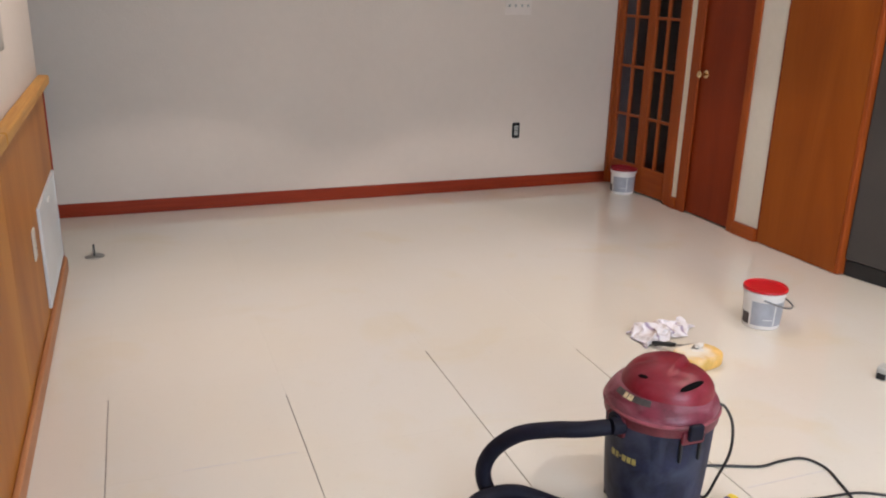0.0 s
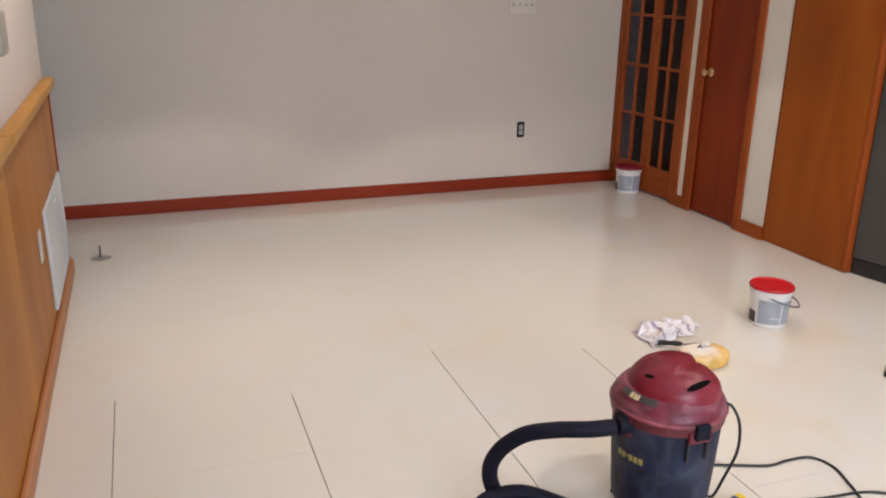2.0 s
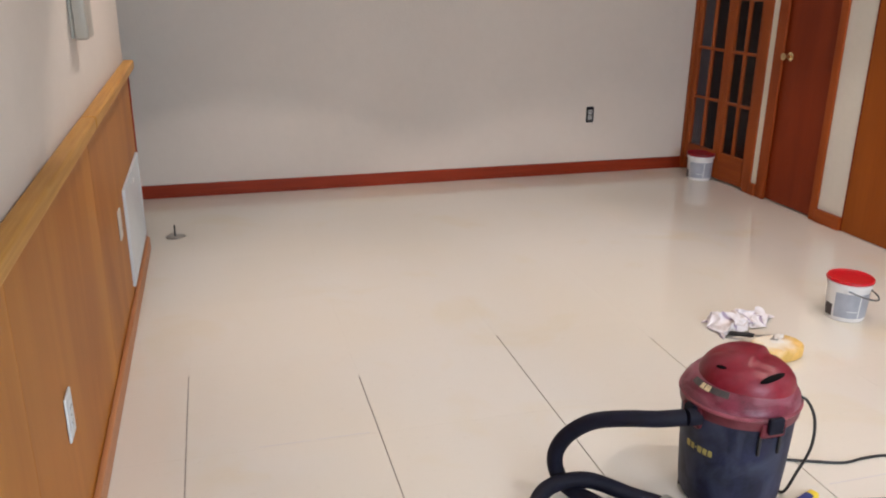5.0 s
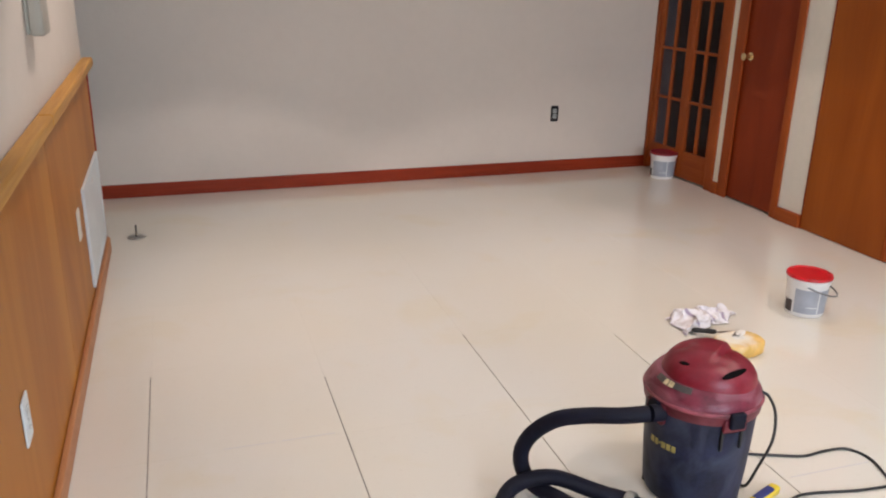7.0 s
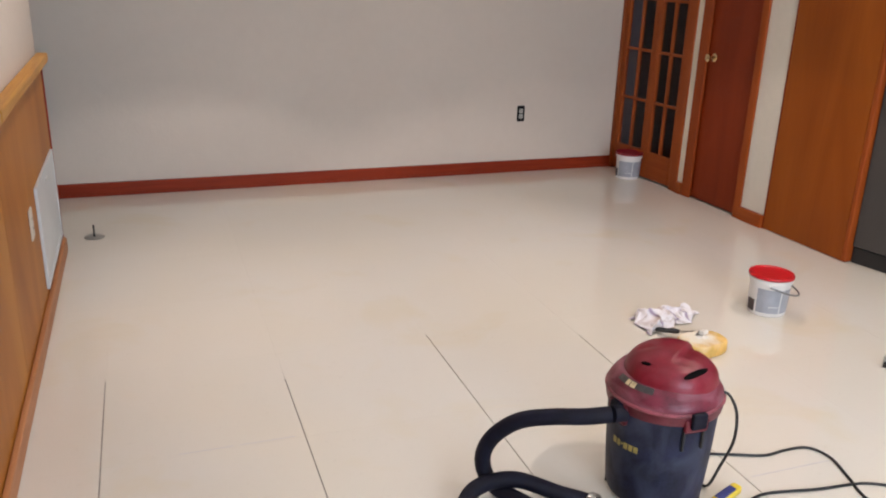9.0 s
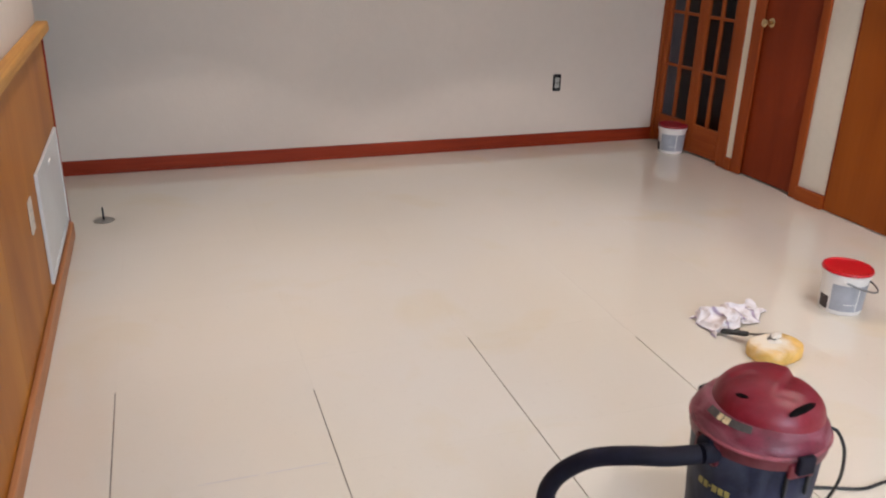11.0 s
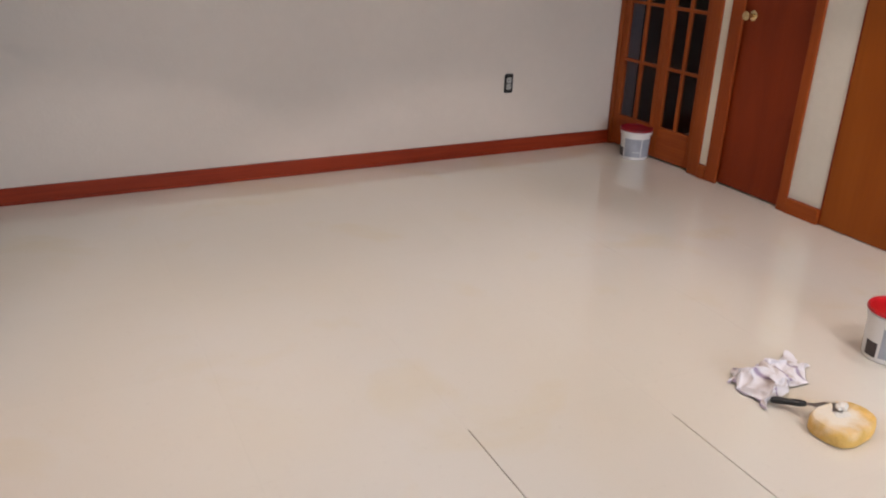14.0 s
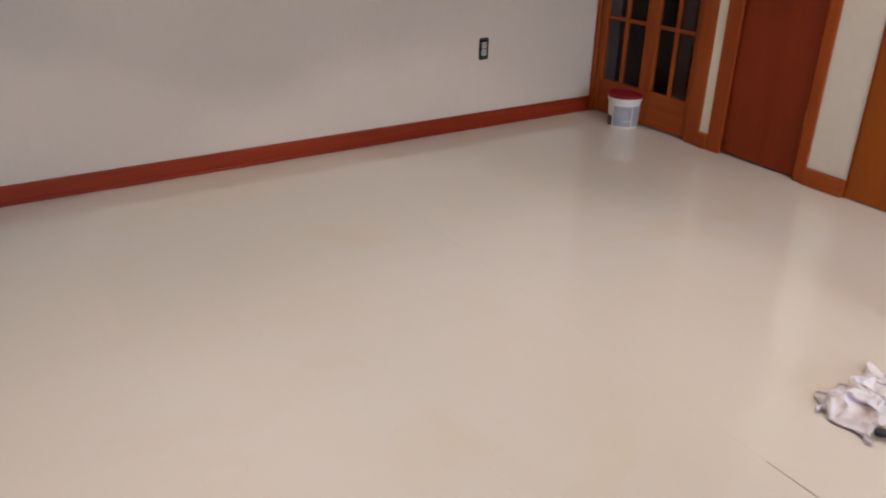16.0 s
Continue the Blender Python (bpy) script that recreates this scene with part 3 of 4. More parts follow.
access = thing("access_panel", "white enamelled access panel low on the oak dado", "access panel", pose(-0.010, 4.20, 0.322))
W, HGT = 0.365, 0.213
bm = bmesh.new()
for a in ((-W, W, -HGT, -HGT + 0.022), (-W, W, HGT - 0.022, HGT), (-W, -W + 0.022, -HGT + 0.022, HGT - 0.022), (W - 0.022, W, -HGT + 0.022, HGT - 0.022)):
    add_box(bm, 0.001, 0.013, a[0], a[1], a[2], a[3], bevel=0.002)
part("frame", bm, WHITEMETAL, access)
part("cover", box(0.001, 0.010, -W + 0.0225, W - 0.0225, -HGT + 0.0225, HGT - 0.0225, bevel=0.0015), WHITEMETAL, access)
part("latch", box(0.0102, 0.016, -0.03, 0.03, HGT - 0.06, HGT - 0.045, bevel=0.002), WHITEPL, access)

stat = thing("thermostat", "white plastic thermostat box, coloured grey for its shaded face, on the painted wall", "thermostat", pose(LEFT, 3.235, 1.264))
part("back_plate", box(0.001, 0.010, -0.066, 0.066, -0.062, 0.062, bevel=0.002), STATGREY, stat)
part("cover", box(0.0105, 0.052, -0.070, 0.070, -0.066, 0.066, bevel=0.009, seg=3), STATGREY, stat, "", True)
for k in range(5):
    part("vent_rib", box(0.016 + 0.007 * k, 0.0185 + 0.007 * k, -0.0712, -0.0701, -0.045, 0.045), STATGREY, stat)

for lx, ly, lw, lc in LAMPS:
    fixture = thing("downlight", "recessed round ceiling downlight, lit", "ceiling light", pose(lx, ly, CEIL), group="ceiling downlights")
    part("trim_ring", lathe([(0.062, -0.001), (0.085, -0.001), (0.083, -0.006), (0.066, -0.008), (0.062, -0.001)], 40, cap=False), WHITEPL, fixture, "", True)
    part("lens", lathe([(0.001, -0.0025), (0.060, -0.0025), (0.060, -0.001), (0.001, -0.001)], 40), LENS, fixture, "glowing lens")

# ---- wet and dry vacuum ----
VAC = pose(1.726, 2.049, 0)
vacuum = thing("shop_vacuum", "dusty wet-dry vacuum with maroon lid and dark navy tank", "vacuum cleaner", VAC)
vacuum.scale = (0.924, 0.924, 0.965)
part("tank", lathe([(0.120, 0.012), (0.140, 0.014), (0.146, 0.03), (0.150, 0.06), (0.157, 0.16), (0.163, 0.30), (0.166, 0.33)], 64), TANK, vacuum, "dark navy tank greyed with dust", True)
part("skirt", lathe([(0.164, 0.310), (0.1700, 0.311), (0.1715, 0.316), (0.1725, 0.338), (0.165, 0.339)], 64), SKIRT, vacuum, "maroon skirt below the lip", True)
part("lip", lathe([(0.166, 0.3395), (0.1745, 0.3395), (0.1768, 0.3425), (0.1765, 0.3465), (0.1735, 0.3495), (0.166, 0.3500)], 64), LIP, vacuum, "pale scuffed rim edge", True)
part("collar", lathe([(0.160, 0.3503), (0.1715, 0.3504), (0.1705, 0.358), (0.1660, 0.367), (0.1590, 0.377), (0.1500, 0.388), (0.1430, 0.396), (0.137, 0.400), (0.115, 0.400)], 64), MAROONRIM, vacuum, "dusty pale maroon collar", True)


def smooth_step(a, b, v):
    f = min(1.0, max(0.0, (v - a) / (b - a)))
    return f * f * (3 - 2 * f)


SIDE = Vector((math.cos(radians(-35)), math.sin(radians(-35))))
DEEP = Vector((-SIDE.y, SIDE.x))
SHIFT = 0.012 * SIDE


def dome_height(x, y):
    """The motor cover over its own centre: a flattened dome whose higher lobe steps down, along a bowed crease, to a lower shoulder with a scooped vent."""
    q = min(1.0, math.hypot(x, y) / 0.139)
    s, t = (x * SIDE.x + y * SIDE.y) / 0.139, (x * DEEP.x + y * DEEP.y) / 0.139
    z = 0.390 + 0.085 * (1 - q ** 2.9) ** 0.55
    crease = 0.14 + 0.34 * t - 0.10 * t * t
    fade = 1 - q ** 7
    z -= 0.0155 * smooth_step(crease, crease + 0.16, s) * smooth_step(-0.75, 0.05, t) * fade
    z -= 0.0040 * math.exp(-((s - crease - 0.13) / 0.07) ** 2) * smooth_step(-0.3, 0.4, t) * fade
    z -= 0.0060 * math.exp(-((s - 0.22) / 0.36) ** 2 - ((t + 0.50) / 0.15) ** 2) * fade
    z -= 0.0045 * math.exp(-((s + 0.55) / 0.22) ** 2 - ((t + 0.05) / 0.10) ** 2) * fade
    return z


def dome():
    bm = bmesh.new()
    seg, steps = 120, 44
    rings = []
    for k in range(1, steps + 1):
        r = 0.139 * k / steps
        pts = [(r * math.cos(2 * math.pi * i / seg), r * math.sin(2 * math.pi * i / seg)) for i in range(seg)]
        rings.append([bm.verts.new((x + SHIFT.x, y + SHIFT.y, dome_height(x, y))) for x, y in pts])
    top = bm.verts.new((SHIFT.x, SHIFT.y, dome_height(0, 0)))
    for i in range(seg):
        bm.faces.new((top, rings[0][i], rings[0][(i + 1) % seg]))
    for a, b in zip(rings, rings[1:]):
        for i in range(seg):
            bm.faces.new((a[i], b[i], b[(i + 1) % seg], a[(i + 1) % seg]))
    return bm


def round_at(angle, radius, z, tilt=0.0):
    """A frame on the vacuum's skin: local x outwards, y along the skin, z up, leaning inwards by tilt."""
    return Matrix.Rotation(radians(angle), 4, "Z") @ Matrix.Translation((radius, 0, z)) @ Matrix.Rotation(radians(-tilt), 4, "Y")


def curved_patch(radius, a0, a1, z0, z1, thick=0.0012, taper=0.0, seg=10):
    """A thin patch wrapped on a cone-shaped skin, from angle a0 to a1; taper: radius gained per metre of height."""
    bm = bmesh.new()
    rows = []
    for k in range(seg + 1):
        a = radians(a0 + (a1 - a0) * k / seg)
        rows.append([bm.verts.new(((radius + taper * (z - z0) + d) * math.cos(a), (radius + taper * (z - z0) + d) * math.sin(a), z)) for z, d in ((z0, 0), (z1, 0), (z1, thick), (z0, thick))])
    for p, q in zip(rows, rows[1:]):
        for k in range(4):
            bm.faces.new((p[k], p[(k + 1) % 4], q[(k + 1) % 4], q[k]))
    bm.faces.new(rows[0]), bm.faces.new(rows[-1][::-1])
    return bm


cover = part("motor_cover", dome(), MAROON, vacuum, "maroon domed motor cover", True)


def lens_slot(x, y, along, length, width):
    """A lens-shaped slot lying in the cover's skin at (x, y), its length along the given heading."""
    u, v, e = x - SHIFT.x, y - SHIFT.y, 0.004
    normal = Vector((dome_height(u - e, v) - dome_height(u + e, v), dome_height(u, v - e) - dome_height(u, v + e), 2 * e)).normalized()
    run = Vector((math.cos(radians(along)), math.sin(radians(along)), 0))
    run = (run - normal * run.dot(normal)).normalized()
    m = Matrix((normal, run, normal.cross(run))).transposed().to_4x4()
    m.translation = (x, y, dome_height(u, v))
    bm = bmesh.new()
    bmesh.ops.create_uvsphere(bm, u_segments=24, v_segments=12, radius=1.0)
    return moved(bm, m @ Matrix.Diagonal((0.004, length / 2, width / 2, 1)))


part("air_slot", lens_slot(0.009, -0.121, 15, 0.094, 0.019), SLOT, cover, "dark air slot", True)
part("air_slot", lens_slot(-0.098, -0.031, -60, 0.034, 0.011), SLOT, cover, "dark air slot", True)
part("brand_label", curved_patch(0.1525, -188, -138, 0.3865, 0.4000, taper=-1.0, thick=0.0015), GREYPRINT, vacuum, "worn smoke-grey label band")
part("print_bar", curved_patch(0.1525, -173, -168, 0.3875, 0.3990, taper=-1.0, thick=0.0026), CREAMPRINT, vacuum, "worn cream print")
part("print_bar", curved_patch(0.1525, -166.5, -160, 0.3875, 0.3990, taper=-1.0, thick=0.0026), CREAMPRINT, vacuum, "worn cream print")
for a0, a1 in ((-179, -174), (-172, -168), (-163, -158), (-156.5, -152), (-150.5, -146)):
    part("print_bar", curved_patch(0.1600, a0, a1, 0.197, 0.216, taper=0.043), YELLOW, vacuum, "worn yellow print")
part("print_bar", curved_patch(0.1603, -166.5, -164.5, 0.205, 0.210, taper=0.043), YELLOW, vacuum, "worn yellow print")
for ang in (-91, 103):
    latch = part("latch", moved(box(-0.004, 0.014, -0.024, 0.024, -0.026, 0.022, bevel=0.006, seg=3), round_at(ang, 0.174, 0.332)), HOSE, vacuum, "black clamp latch")
    part("bracket", moved(box(-0.006, 0.005, -0.038, 0.038, -0.036, 0.006, bevel=0.008, seg=3), round_at(ang, 0.169, 0.326)), SKIRT, vacuum, "maroon latch bracket")
    for dy in (-0.034, 0.030):
        part("rib", moved(box(-0.003, 0.006, dy - 0.004, dy + 0.004, -0.085, -0.02, bevel=0.002), round_at(ang, 0.163, 0.318)), BLACK, vacuum)
part("port_bracket", moved(box(-0.010, 0.006, -0.040, 0.040, -0.046, 0.018, bevel=0.012, seg=4), round_at(-173, 0.170, 0.318)), SKIRT, vacuum, "maroon port surround")
part("port", lathe([(0.0285, 0.0), (0.0285, 0.005), (0.0265, 0.008), (0.0265, 0.012)], 28, m=round_at(-173, 0.168, 0.315) @ Matrix.Rotation(radians(90), 4, "Y")), HOSE, vacuum, "", True)
for ang in (-128, -46, 44, 140):
    part("caster_foot", moved(box(-0.014, 0.006, -0.022, 0.022, 0.0, 0.050, bevel=0.004), round_at(ang, 0.139, 0.001)), BLACK, vacuum)

hose = thing("vacuum_hose", "ribbed black vacuum hose looped over the floor", "hose", pose(0.004, 0.009, 0))
part("tube", tube([(1.535, 2.005, 0.296), (1.465, 2.025, 0.290), (1.390, 2.068, 0.278), (1.322, 2.120, 0.248), (1.270, 2.158, 0.192), (1.244, 2.175, 0.130), (1.246, 2.168, 0.072), (1.270, 2.132, 0.034), (1.320, 2.050, 0.028), (1.375, 1.93, 0.029), (1.36, 1.78, 0.029), (1.24, 1.71, 0.029), (1.12, 1.78, 0.029), (1.095, 1.95, 0.029), (1.150, 2.078, 0.034), (1.215, 2.126, 0.054), (1.315, 2.108, 0.068), (1.425, 2.044, 0.041), (1.495, 1.998, 0.029), (1.55, 1.90, 0.029), (1.57, 1.80, 0.029)], 0.0222, seg=20, step=0.0036, ridge=0.0011), HOSE, hose, "", True)
part("cuff", lathe([(0.0240, 0), (0.0240, 0.034), (0.0232, 0.038)], 24, m=Matrix.Translation((1.545, 2.002, 0.298)) @ Matrix.Rotation(radians(-86), 4, "Y") @ Matrix.Translation((0, 0, -0.03))), HOSE, hose, "", True)
part("tip_collar", lathe([(0.0275, 0), (0.030, 0.004), (0.030, 0.02), (0.0275, 0.024)], 24, m=Matrix.Translation((1.492, 2.002, 0.031)) @ Vector((0.5, -0.8, 0)).to_track_quat("Z", "Y").to_matrix().to_4x4()), STEEL, hose, "bright metal collar", True)

cord = thing("power_cord", "black rubber power cord trailing over the floor", "power cord", pose(0, 0.016, 0))
part("cable", tube([(1.838, 1.940, 0.350), (1.862, 1.930, 0.340), (1.892, 1.924, 0.28), (1.900, 1.928, 0.19), (1.890, 1.955, 0.09), (1.878, 1.98, 0.012), (1.880, 2.03, 0.005), (1.90, 2.10, 0.005), (1.96, 2.135, 0.005), (2.06, 2.105, 0.005), (2.16, 2.070, 0.005), (2.24, 2.075, 0.005), (2.322, 2.066, 0.005), (2.352, 2.00, 0.005), (2.325, 1.90, 0.005), (2.295, 1.80, 0.005), (2.31, 1.68, 0.005), (2.42, 1.66, 0.005), (2.46, 1.77, 0.005), (2.36, 1.855, 0.005), (2.19, 1.878, 0.005), (2.01, 1.905, 0.005), (1.93, 1.85, 0.005), (1.97, 1.74, 0.005)], 0.0043, seg=10, step=0.012), BLACK, cord, "", True)

# ---- pails ----
def pail(x, y, turn, bail, lid_mat, label):
    ob = thing("pail", label, "pail", pose(x, y, 0, 0, 0, turn), group="grout pails")
    ob.scale = (0.92, 0.92, 0.99)
    body = part("body", lathe([(0.080, 0.003), (0.084, 0.001), (0.087, 0.006), (0.0895, 0.06), (0.0935, 0.150), (0.0995, 0.152), (0.1000, 0.166), (0.097, 0.168), (0.097, 0.172)], 56), PAILWHITE, ob, "", True)
    part("lid", lathe([(0.100, 0.173), (0.1035, 0.1735), (0.1045, 0.176), (0.104, 0.182), (0.101, 0.186), (0.096, 0.1855), (0.093, 0.181), (0.088, 0.180), (0.02, 0.180), (0.0005, 0.180)], 56, cap=False), lid_mat, ob, "red snap-on lid", True)
    part("label_panel", curved_patch(0.0880, -122, 12, 0.020, 0.130, taper=0.045, seg=16), PAILGREY, body, "silver-grey printed label")
    part("label_panel", curved_patch(0.0880, -160, -129, 0.016, 0.070, taper=0.045, seg=8), PAILDARK, body, "dark printed block")
    part("print_bar", curved_patch(0.0903, -85, -20, 0.060, 0.064, taper=0.045, seg=10, thick=0.0004), WHITEPL, body, "white print line")
    part("print_bar", curved_patch(0.0892, -53, -50, 0.022, 0.128, taper=0.045, seg=3, thick=0.0006), WHITEPL, body, "white print line")
    part("print_bar", curved_patch(0.0900, -85, -54, 0.048, 0.052, taper=0.045, seg=10, thick=0.0004), WHITEPL, body, "white print line")
    if bail:
        pts = []
        for k in range(13):
            f = math.pi * k / 12
            e, d = 0.103 * math.cos(f), 0.150 * math.sin(f)
            pts.append((d * math.cos(radians(28)), -e, 0.148 - d * math.sin(radians(28)) * 0.62))
        part("bail_handle", tube(pts, 0.0042, seg=8, step=0.008), BAIL, ob, "grey wire bail", True)
        for s in (-1, 1):
            part("ear", lathe([(0.009, 0), (0.009, 0.008), (0.006, 0.010)], 16, m=Matrix.Translation((0, s * 0.095, 0.148)) @ Matrix.Rotation(radians(-90 * s), 4, "X")), PAILWHITE, ob)
    return ob


pail(2.954, 3.037, -42, True, PAILRED, "white grout pail with a red lid and hanging wire bail")
pail(3.630, 5.308, -50, False, PAILCRIMSON, "white pail with a dark red lid beside the bifold door")

# ---- rag, sponge, putty knife ----
def rag_mesh():
    """A crumpled cloth: a sheet drawn together into folds."""
    bm = bmesh.new()
    uv = bm.loops.layers.uv.new("UVMap")
    nu, nv = 84, 60
    grid = []
    for i in range(nu + 1):
        row = []
        for j in range(nv + 1):
            u, v = i / nu, j / nv
            p = Vector((u * 3.1, v * 2.4, 0.3))
            ridge = max(0.0, 1 - 2.6 * abs(noise.noise(p * 1.15))) ** 1.6 + 0.55 * max(0.0, 1 - 2.4 * abs(noise.noise(p * 2.3 + Vector((4, 1, 0))))) ** 1.5
            edge = min(1.0, 7 * min(u, v, 1 - u, 1 - v))
            bulk = 0.008 + 0.019 * math.exp(-((u - 0.30) / 0.26) ** 2)
            z = 0.004 + (bulk + 0.023 * ridge * (1.0 - 0.45 * u) + 0.004 * noise.noise(p * 5)) * (0.10 + 0.90 * edge)
            dx = 0.038 * noise.noise(p * 1.7 + Vector((0, 9, 0))) + 0.014 * noise.noise(p * 3.6 + Vector((3, 0, 0)))
            dy = 0.044 * noise.noise(p * 1.7 + Vector((7, 0, 3))) + 0.014 * noise.noise(p * 3.6 + Vector((0, 6, 0)))
            x = (u - 0.5) * 0.31 + dx
            y = (v - 0.5) * (0.20 - 0.09 * u) + 0.07 * (u - 0.35) + dy
            row.append(bm.verts.new((x, y, max(0.003, z))))
        grid.append(row)
    for i in range(nu):
        for j in range(nv):
            f = bm.faces.new((grid[i][j], grid[i + 1][j], grid[i + 1][j + 1], grid[i][j + 1]))
            for loop, (a, b) in zip(f.loops, ((i, j), (i + 1, j), (i + 1, j + 1), (i, j + 1))):
                loop[uv].uv = (a / nu * 2.0, b / nv * 2.0)
    return bm


rag = link("rag", rag_mesh(), CLOTH, smooth=False)
for p in rag.data.polygons:
    p.use_smooth = True
rag.matrix_world = pose(2.462, 3.066, 0.001, 0, 0, -1)
tagged(rag, "crumpled white cotton rag with purple stripes on the tiles", "rag")


def sponge_mesh():
    bm = bmesh.new()
    seg = 40
    outline = []
    for i in range(seg):
        a = 2 * math.pi * i / seg
        c, s = math.cos(a), math.sin(a)
        k = 1 / (abs(c) ** 2.7 + abs(s) ** 2.7) ** (1 / 2.7)
        outline.append((0.100 * k * c, (0.074 - 0.007 * c) * k * s))
    rings = []
    for z, f in ((0.001, 0.92), (0.006, 0.985), (0.014, 1.0), (0.038, 1.0), (0.047, 0.975), (0.052, 0.92), (0.053, 0.6), (0.053, 0.25)):
        ring = []
        for x, y in outline:
            n1 = noise.noise(Vector((x * 60, y * 60, z * 60)))
            ring.append(bm.verts.new((x * f + 0.0016 * n1, y * f + 0.0016 * n1, max(0.001, z + 0.0015 * n1 * (z > 0.01)))))
        rings.append(ring)
    for a, b in zip(rings, rings[1:]):
        for i in range(seg):
            bm.faces.new((a[i], a[(i + 1) % seg], b[(i + 1) % seg], b[i]))
    bm.faces.new(rings[0][::-1]), bm.faces.new(rings[-1])
    return bm


sponge = link("sponge", sponge_mesh(), SPONGE, smooth=True)
sponge.matrix_world = pose(2.430, 2.780, 0, 0, 0, 6)
tagged(sponge, "yellow grouting sponge with rounded corners and white grout residue", "sponge")
bm = bmesh.new()
bmesh.ops.create_icosphere(bm, subdivisions=4, radius=1.0)
for v in bm.verts:
    n1 = 1 + 0.35 * noise.noise(v.co * 1.6 + Vector((5, 0, 0))) + 0.14 * noise.noise(v.co * 5)
    v.co = Vector((v.co.x * 0.026 * n1, v.co.y * 0.020 * n1, max(-0.2, v.co.z) * 0.003 * n1))
part("grout_residue", moved(bm, Matrix.Translation((0.004, 0.012, 0.0532))), PASTE, sponge, "white grout residue", True)

A, B = Vector((2.342, 2.972, 0.016)), Vector((2.462, 2.790, 0.062))
knife_m = Matrix.Translation(A) @ (B - A).to_track_quat("X", "Z").to_matrix().to_4x4()
knife = thing("putty_knife", "putty knife with black handle and paste-smeared steel blade", "putty knife", knife_m)
part("handle", moved(lathe([(0.004, 0), (0.0105, 0.004), (0.0125, 0.02), (0.0105, 0.05), (0.012, 0.085), (0.009, 0.1), (0.005, 0.103)], 20, m=Matrix.Rotation(radians(90), 4, "Y")), Matrix.Diagonal((1, 1.15, 0.85, 1))), BLACK, knife, "black plastic handle", True)
bm = bmesh.new()
outline = [(0.10, -0.006), (0.125, -0.010), (0.150, -0.026), (0.205, -0.030), (0.205, 0.030), (0.150, 0.026), (0.125, 0.010), (0.10, 0.006)]
lo = [bm.verts.new((x, y, -0.0008)) for x, y in outline]
hi = [bm.verts.new((x, y, 0.0008)) for x, y in outline]
bm.faces.new(lo[::-1]), bm.faces.new(hi)
for i in range(len(lo)):
    bm.faces.new((lo[i], lo[(i + 1) % len(lo)], hi[(i + 1) % len(lo)], hi[i]))
blade = part("blade", bm, STEEL, knife, "steel blade")
bm = bmesh.new()
bmesh.ops.create_icosphere(bm, subdivisions=4, radius=1.0)
for v in bm.verts:
    n1 = 1 + 0.28 * noise.noise(v.co * 1.8) + 0.12 * noise.noise(v.co * 4.5)
    v.co = Vector((v.co.x * 0.018 * n1, v.co.y * 0.022 * n1, max(-0.2, v.co.z) * 0.012 * n1))
part("paste_smear", moved(bm, Matrix.Translation((0.200, 0.006, 0.002))), PASTE, blade, "white grout paste", True)

# ---- the pin with its washer, utility knife, loose piece ----
pin = thing("floor_flange", "dull steel disc with an upright threaded pin on the tiles", "floor flange", pose(0.124, 4.828, 0))
part("disc", lathe([(0.001, 0.004), (0.03, 0.006), (0.047, 0.004), (0.050, 0.001)], 40), STEEL, pin, "", True)
part("pin", lathe([(0.0045, 0.005), (0.0045, 0.066), (0.003, 0.068)], 12), BLACK, pin, "dark thin pin", True)

A, B = Vector((1.760, 1.880, 0.016)), Vector((1.958, 1.960, 0.016))
cutter = thing("utility_knife", "yellow and blue handled utility knife with a red slider", "utility knife", Matrix.Translation(A) @ (B - A).to_track_quat("X", "Z").to_matrix().to_4x4())
part("handle", box(0.085, 0.212, -0.016, 0.016, -0.014, 0.014, bevel=0.009, seg=3), KNIFEYEL, cutter, "yellow handle", True)
part("grip", box(0.10, 0.185, -0.013, 0.013, -0.005, 0.0165, bevel=0.006, seg=3), KNIFEBLUE, cutter, "dark blue rubber grip", True)
part("nose", box(0.0, 0.0845, -0.008, 0.008, -0.010, 0.008, bevel=0.004, seg=2), KNIFERED, cutter, "red nose", True)

loose = thing("tile_spacer_block", "small grey plastic block lying on the tiles", "plastic block", pose(3.06, 2.455, 0, 0, 0, 25))
part("block", box(-0.03, 0.03, -0.022, 0.022, 0.001, 0.05, bevel=0.008, seg=2), GREYPL, loose)
part("dark_end", box(-0.036, -0.0305, -0.016, 0.016, 0.002, 0.026, bevel=0.002), BLACK, loose, "dark end")

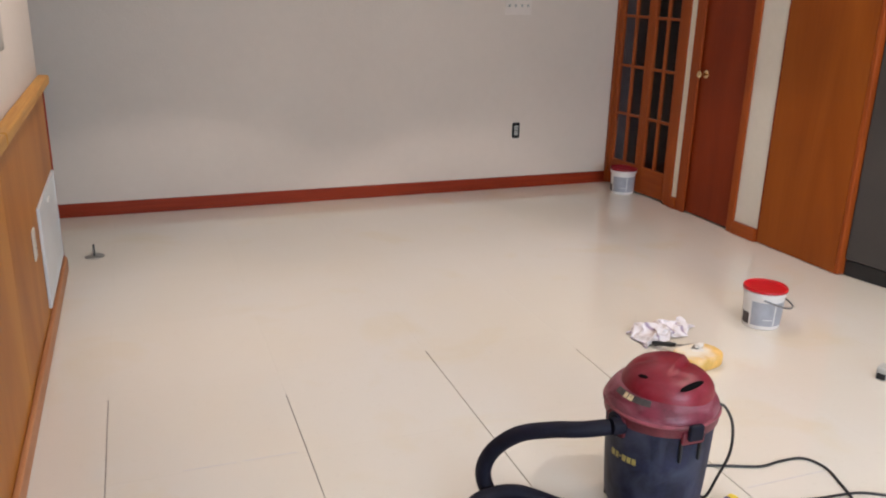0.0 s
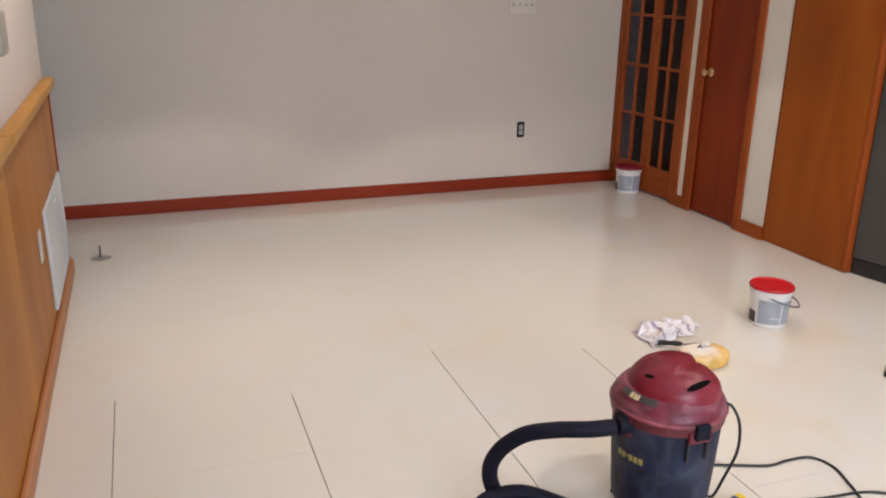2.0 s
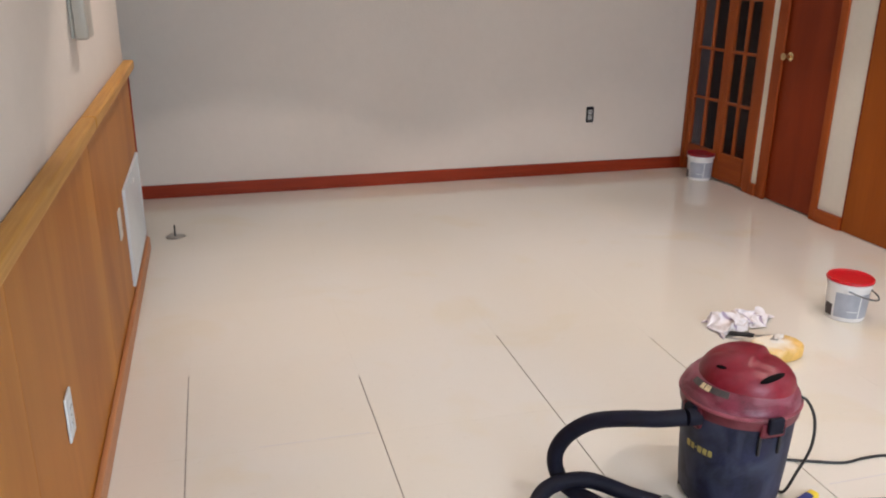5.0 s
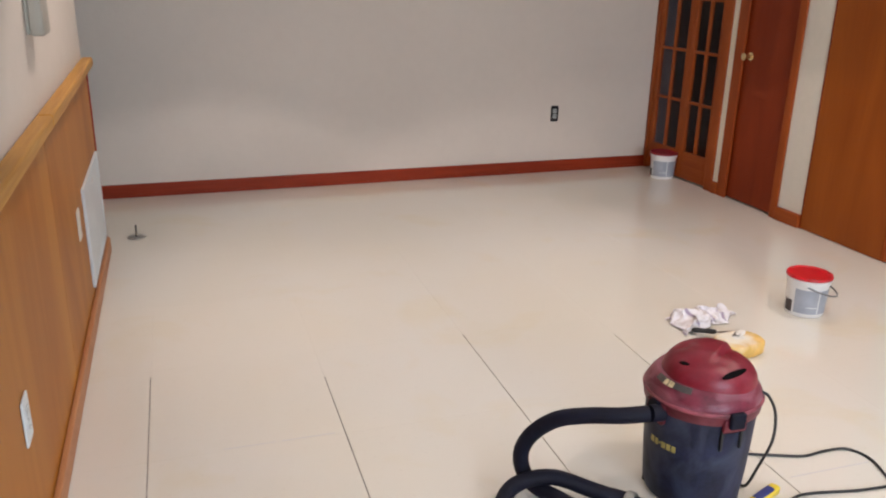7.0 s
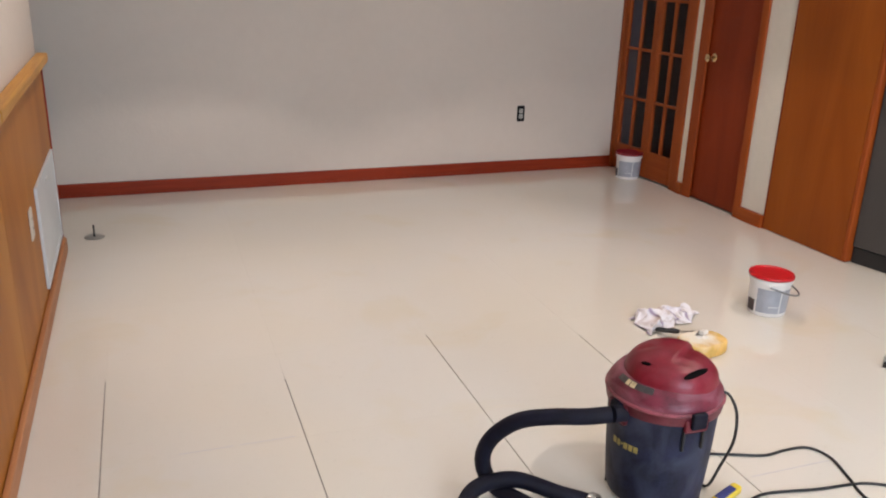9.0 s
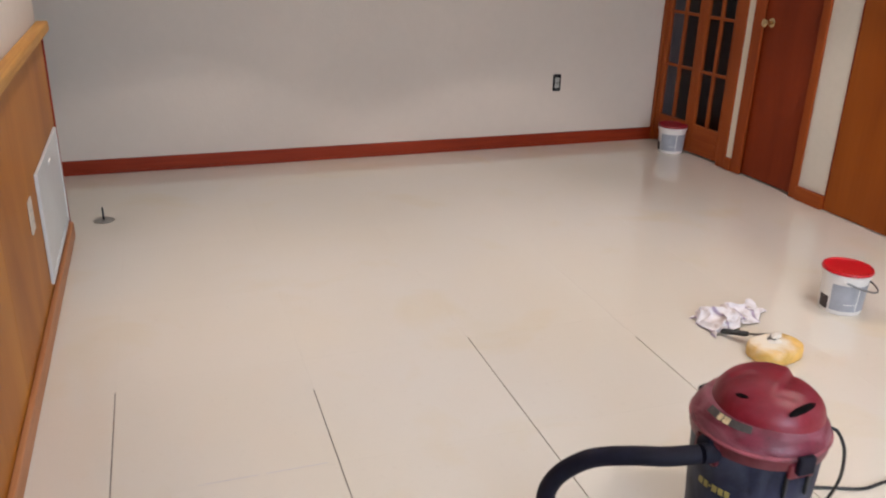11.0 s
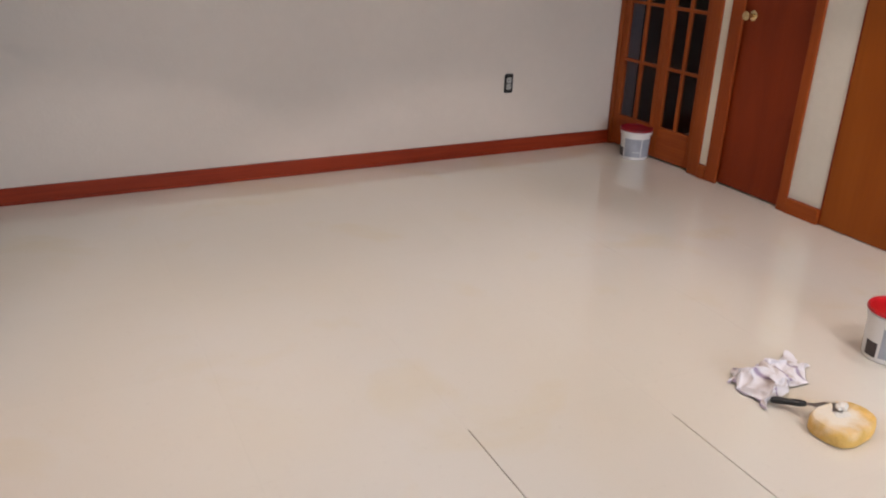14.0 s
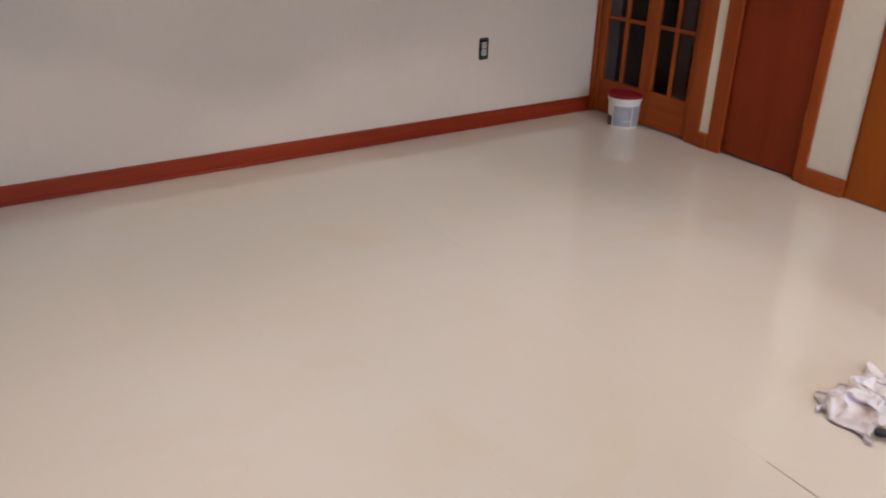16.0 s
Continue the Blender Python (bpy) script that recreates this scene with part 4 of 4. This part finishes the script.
# ---- tiled floor: bed, grout and single tiles ----
PITCH, X0, Y0, GAP = 0.602, 0.219, 2.611, 0.0040
GROUTED = 3.08  # joints beyond this line are filled
floor = tagged(link("floor", box(ALCOVE - 0.12, FAR_X + 0.12, NEAR_Y - 0.12, BACK + 0.12, -0.12, -0.0045), MORTAR), "glossy cream porcelain tile floor, partly grouted", "floor", kind="structure")
xs = [X0 + PITCH * k for k in range(-1, 9)]
ys = [Y0 + PITCH * k for k in range(-9, 7)]
x_edges = [-1.1] + [x for x in [X0 - PITCH * 2] + xs if -1.1 < x < FAR_X] + [FAR_X]
y_edges = [NEAR_Y] + [y for y in ys if NEAR_Y < y < BACK] + [BACK]
tips = {1: 3.165, 2: 3.012, 3: 3.215, 4: 3.045}
filled, worn = bmesh.new(), bmesh.new()
for k, x in enumerate(x_edges[1:-1], -1):
    add_box(filled, x - GAP / 2, x + GAP / 2, tips.get(k, 1.0), BACK, -0.010, -0.00005)
for y in y_edges[1:-1]:
    for x0, x1 in zip(x_edges, x_edges[1:]):
        add_box(filled, x0 + GAP / 2, x1 - GAP / 2, y - GAP / 2, y + GAP / 2, -0.010, -0.00005)
for x0, x1 in ((0.44, 0.60), (0.62, 0.79), (2.05, 2.34)):
    y = 2.6215 if x0 < 1 else Y0 - PITCH
    add_box(worn, x0, x1, y - 0.0017, y + 0.0017, -0.0098, 0.00012)
tagged(part("grout", filled, TILE, floor, "cream grout flush with the tiles"), kind="stuff")
tagged(part("thin_joint", worn, GROUT, floor, "thin grey joints"), kind="stuff")
shared = {}
for x0, x1 in zip(x_edges, x_edges[1:]):
    for y0, y1 in zip(y_edges, y_edges[1:]):
        w, d = round(x1 - x0 - GAP, 4), round(y1 - y0 - GAP, 4)
        if (w, d) not in shared:
            o = part("tile", box(-w / 2, w / 2, -d / 2, d / 2, -0.010, 0.0, bevel=0.0002, seg=1), TILE, floor)
            shared[w, d] = o.data
        else:
            o = new("tile", shared[w, d])
            o.parent = floor
        o.location = ((x0 + x1) / 2, (y0 + y1) / 2, 0)
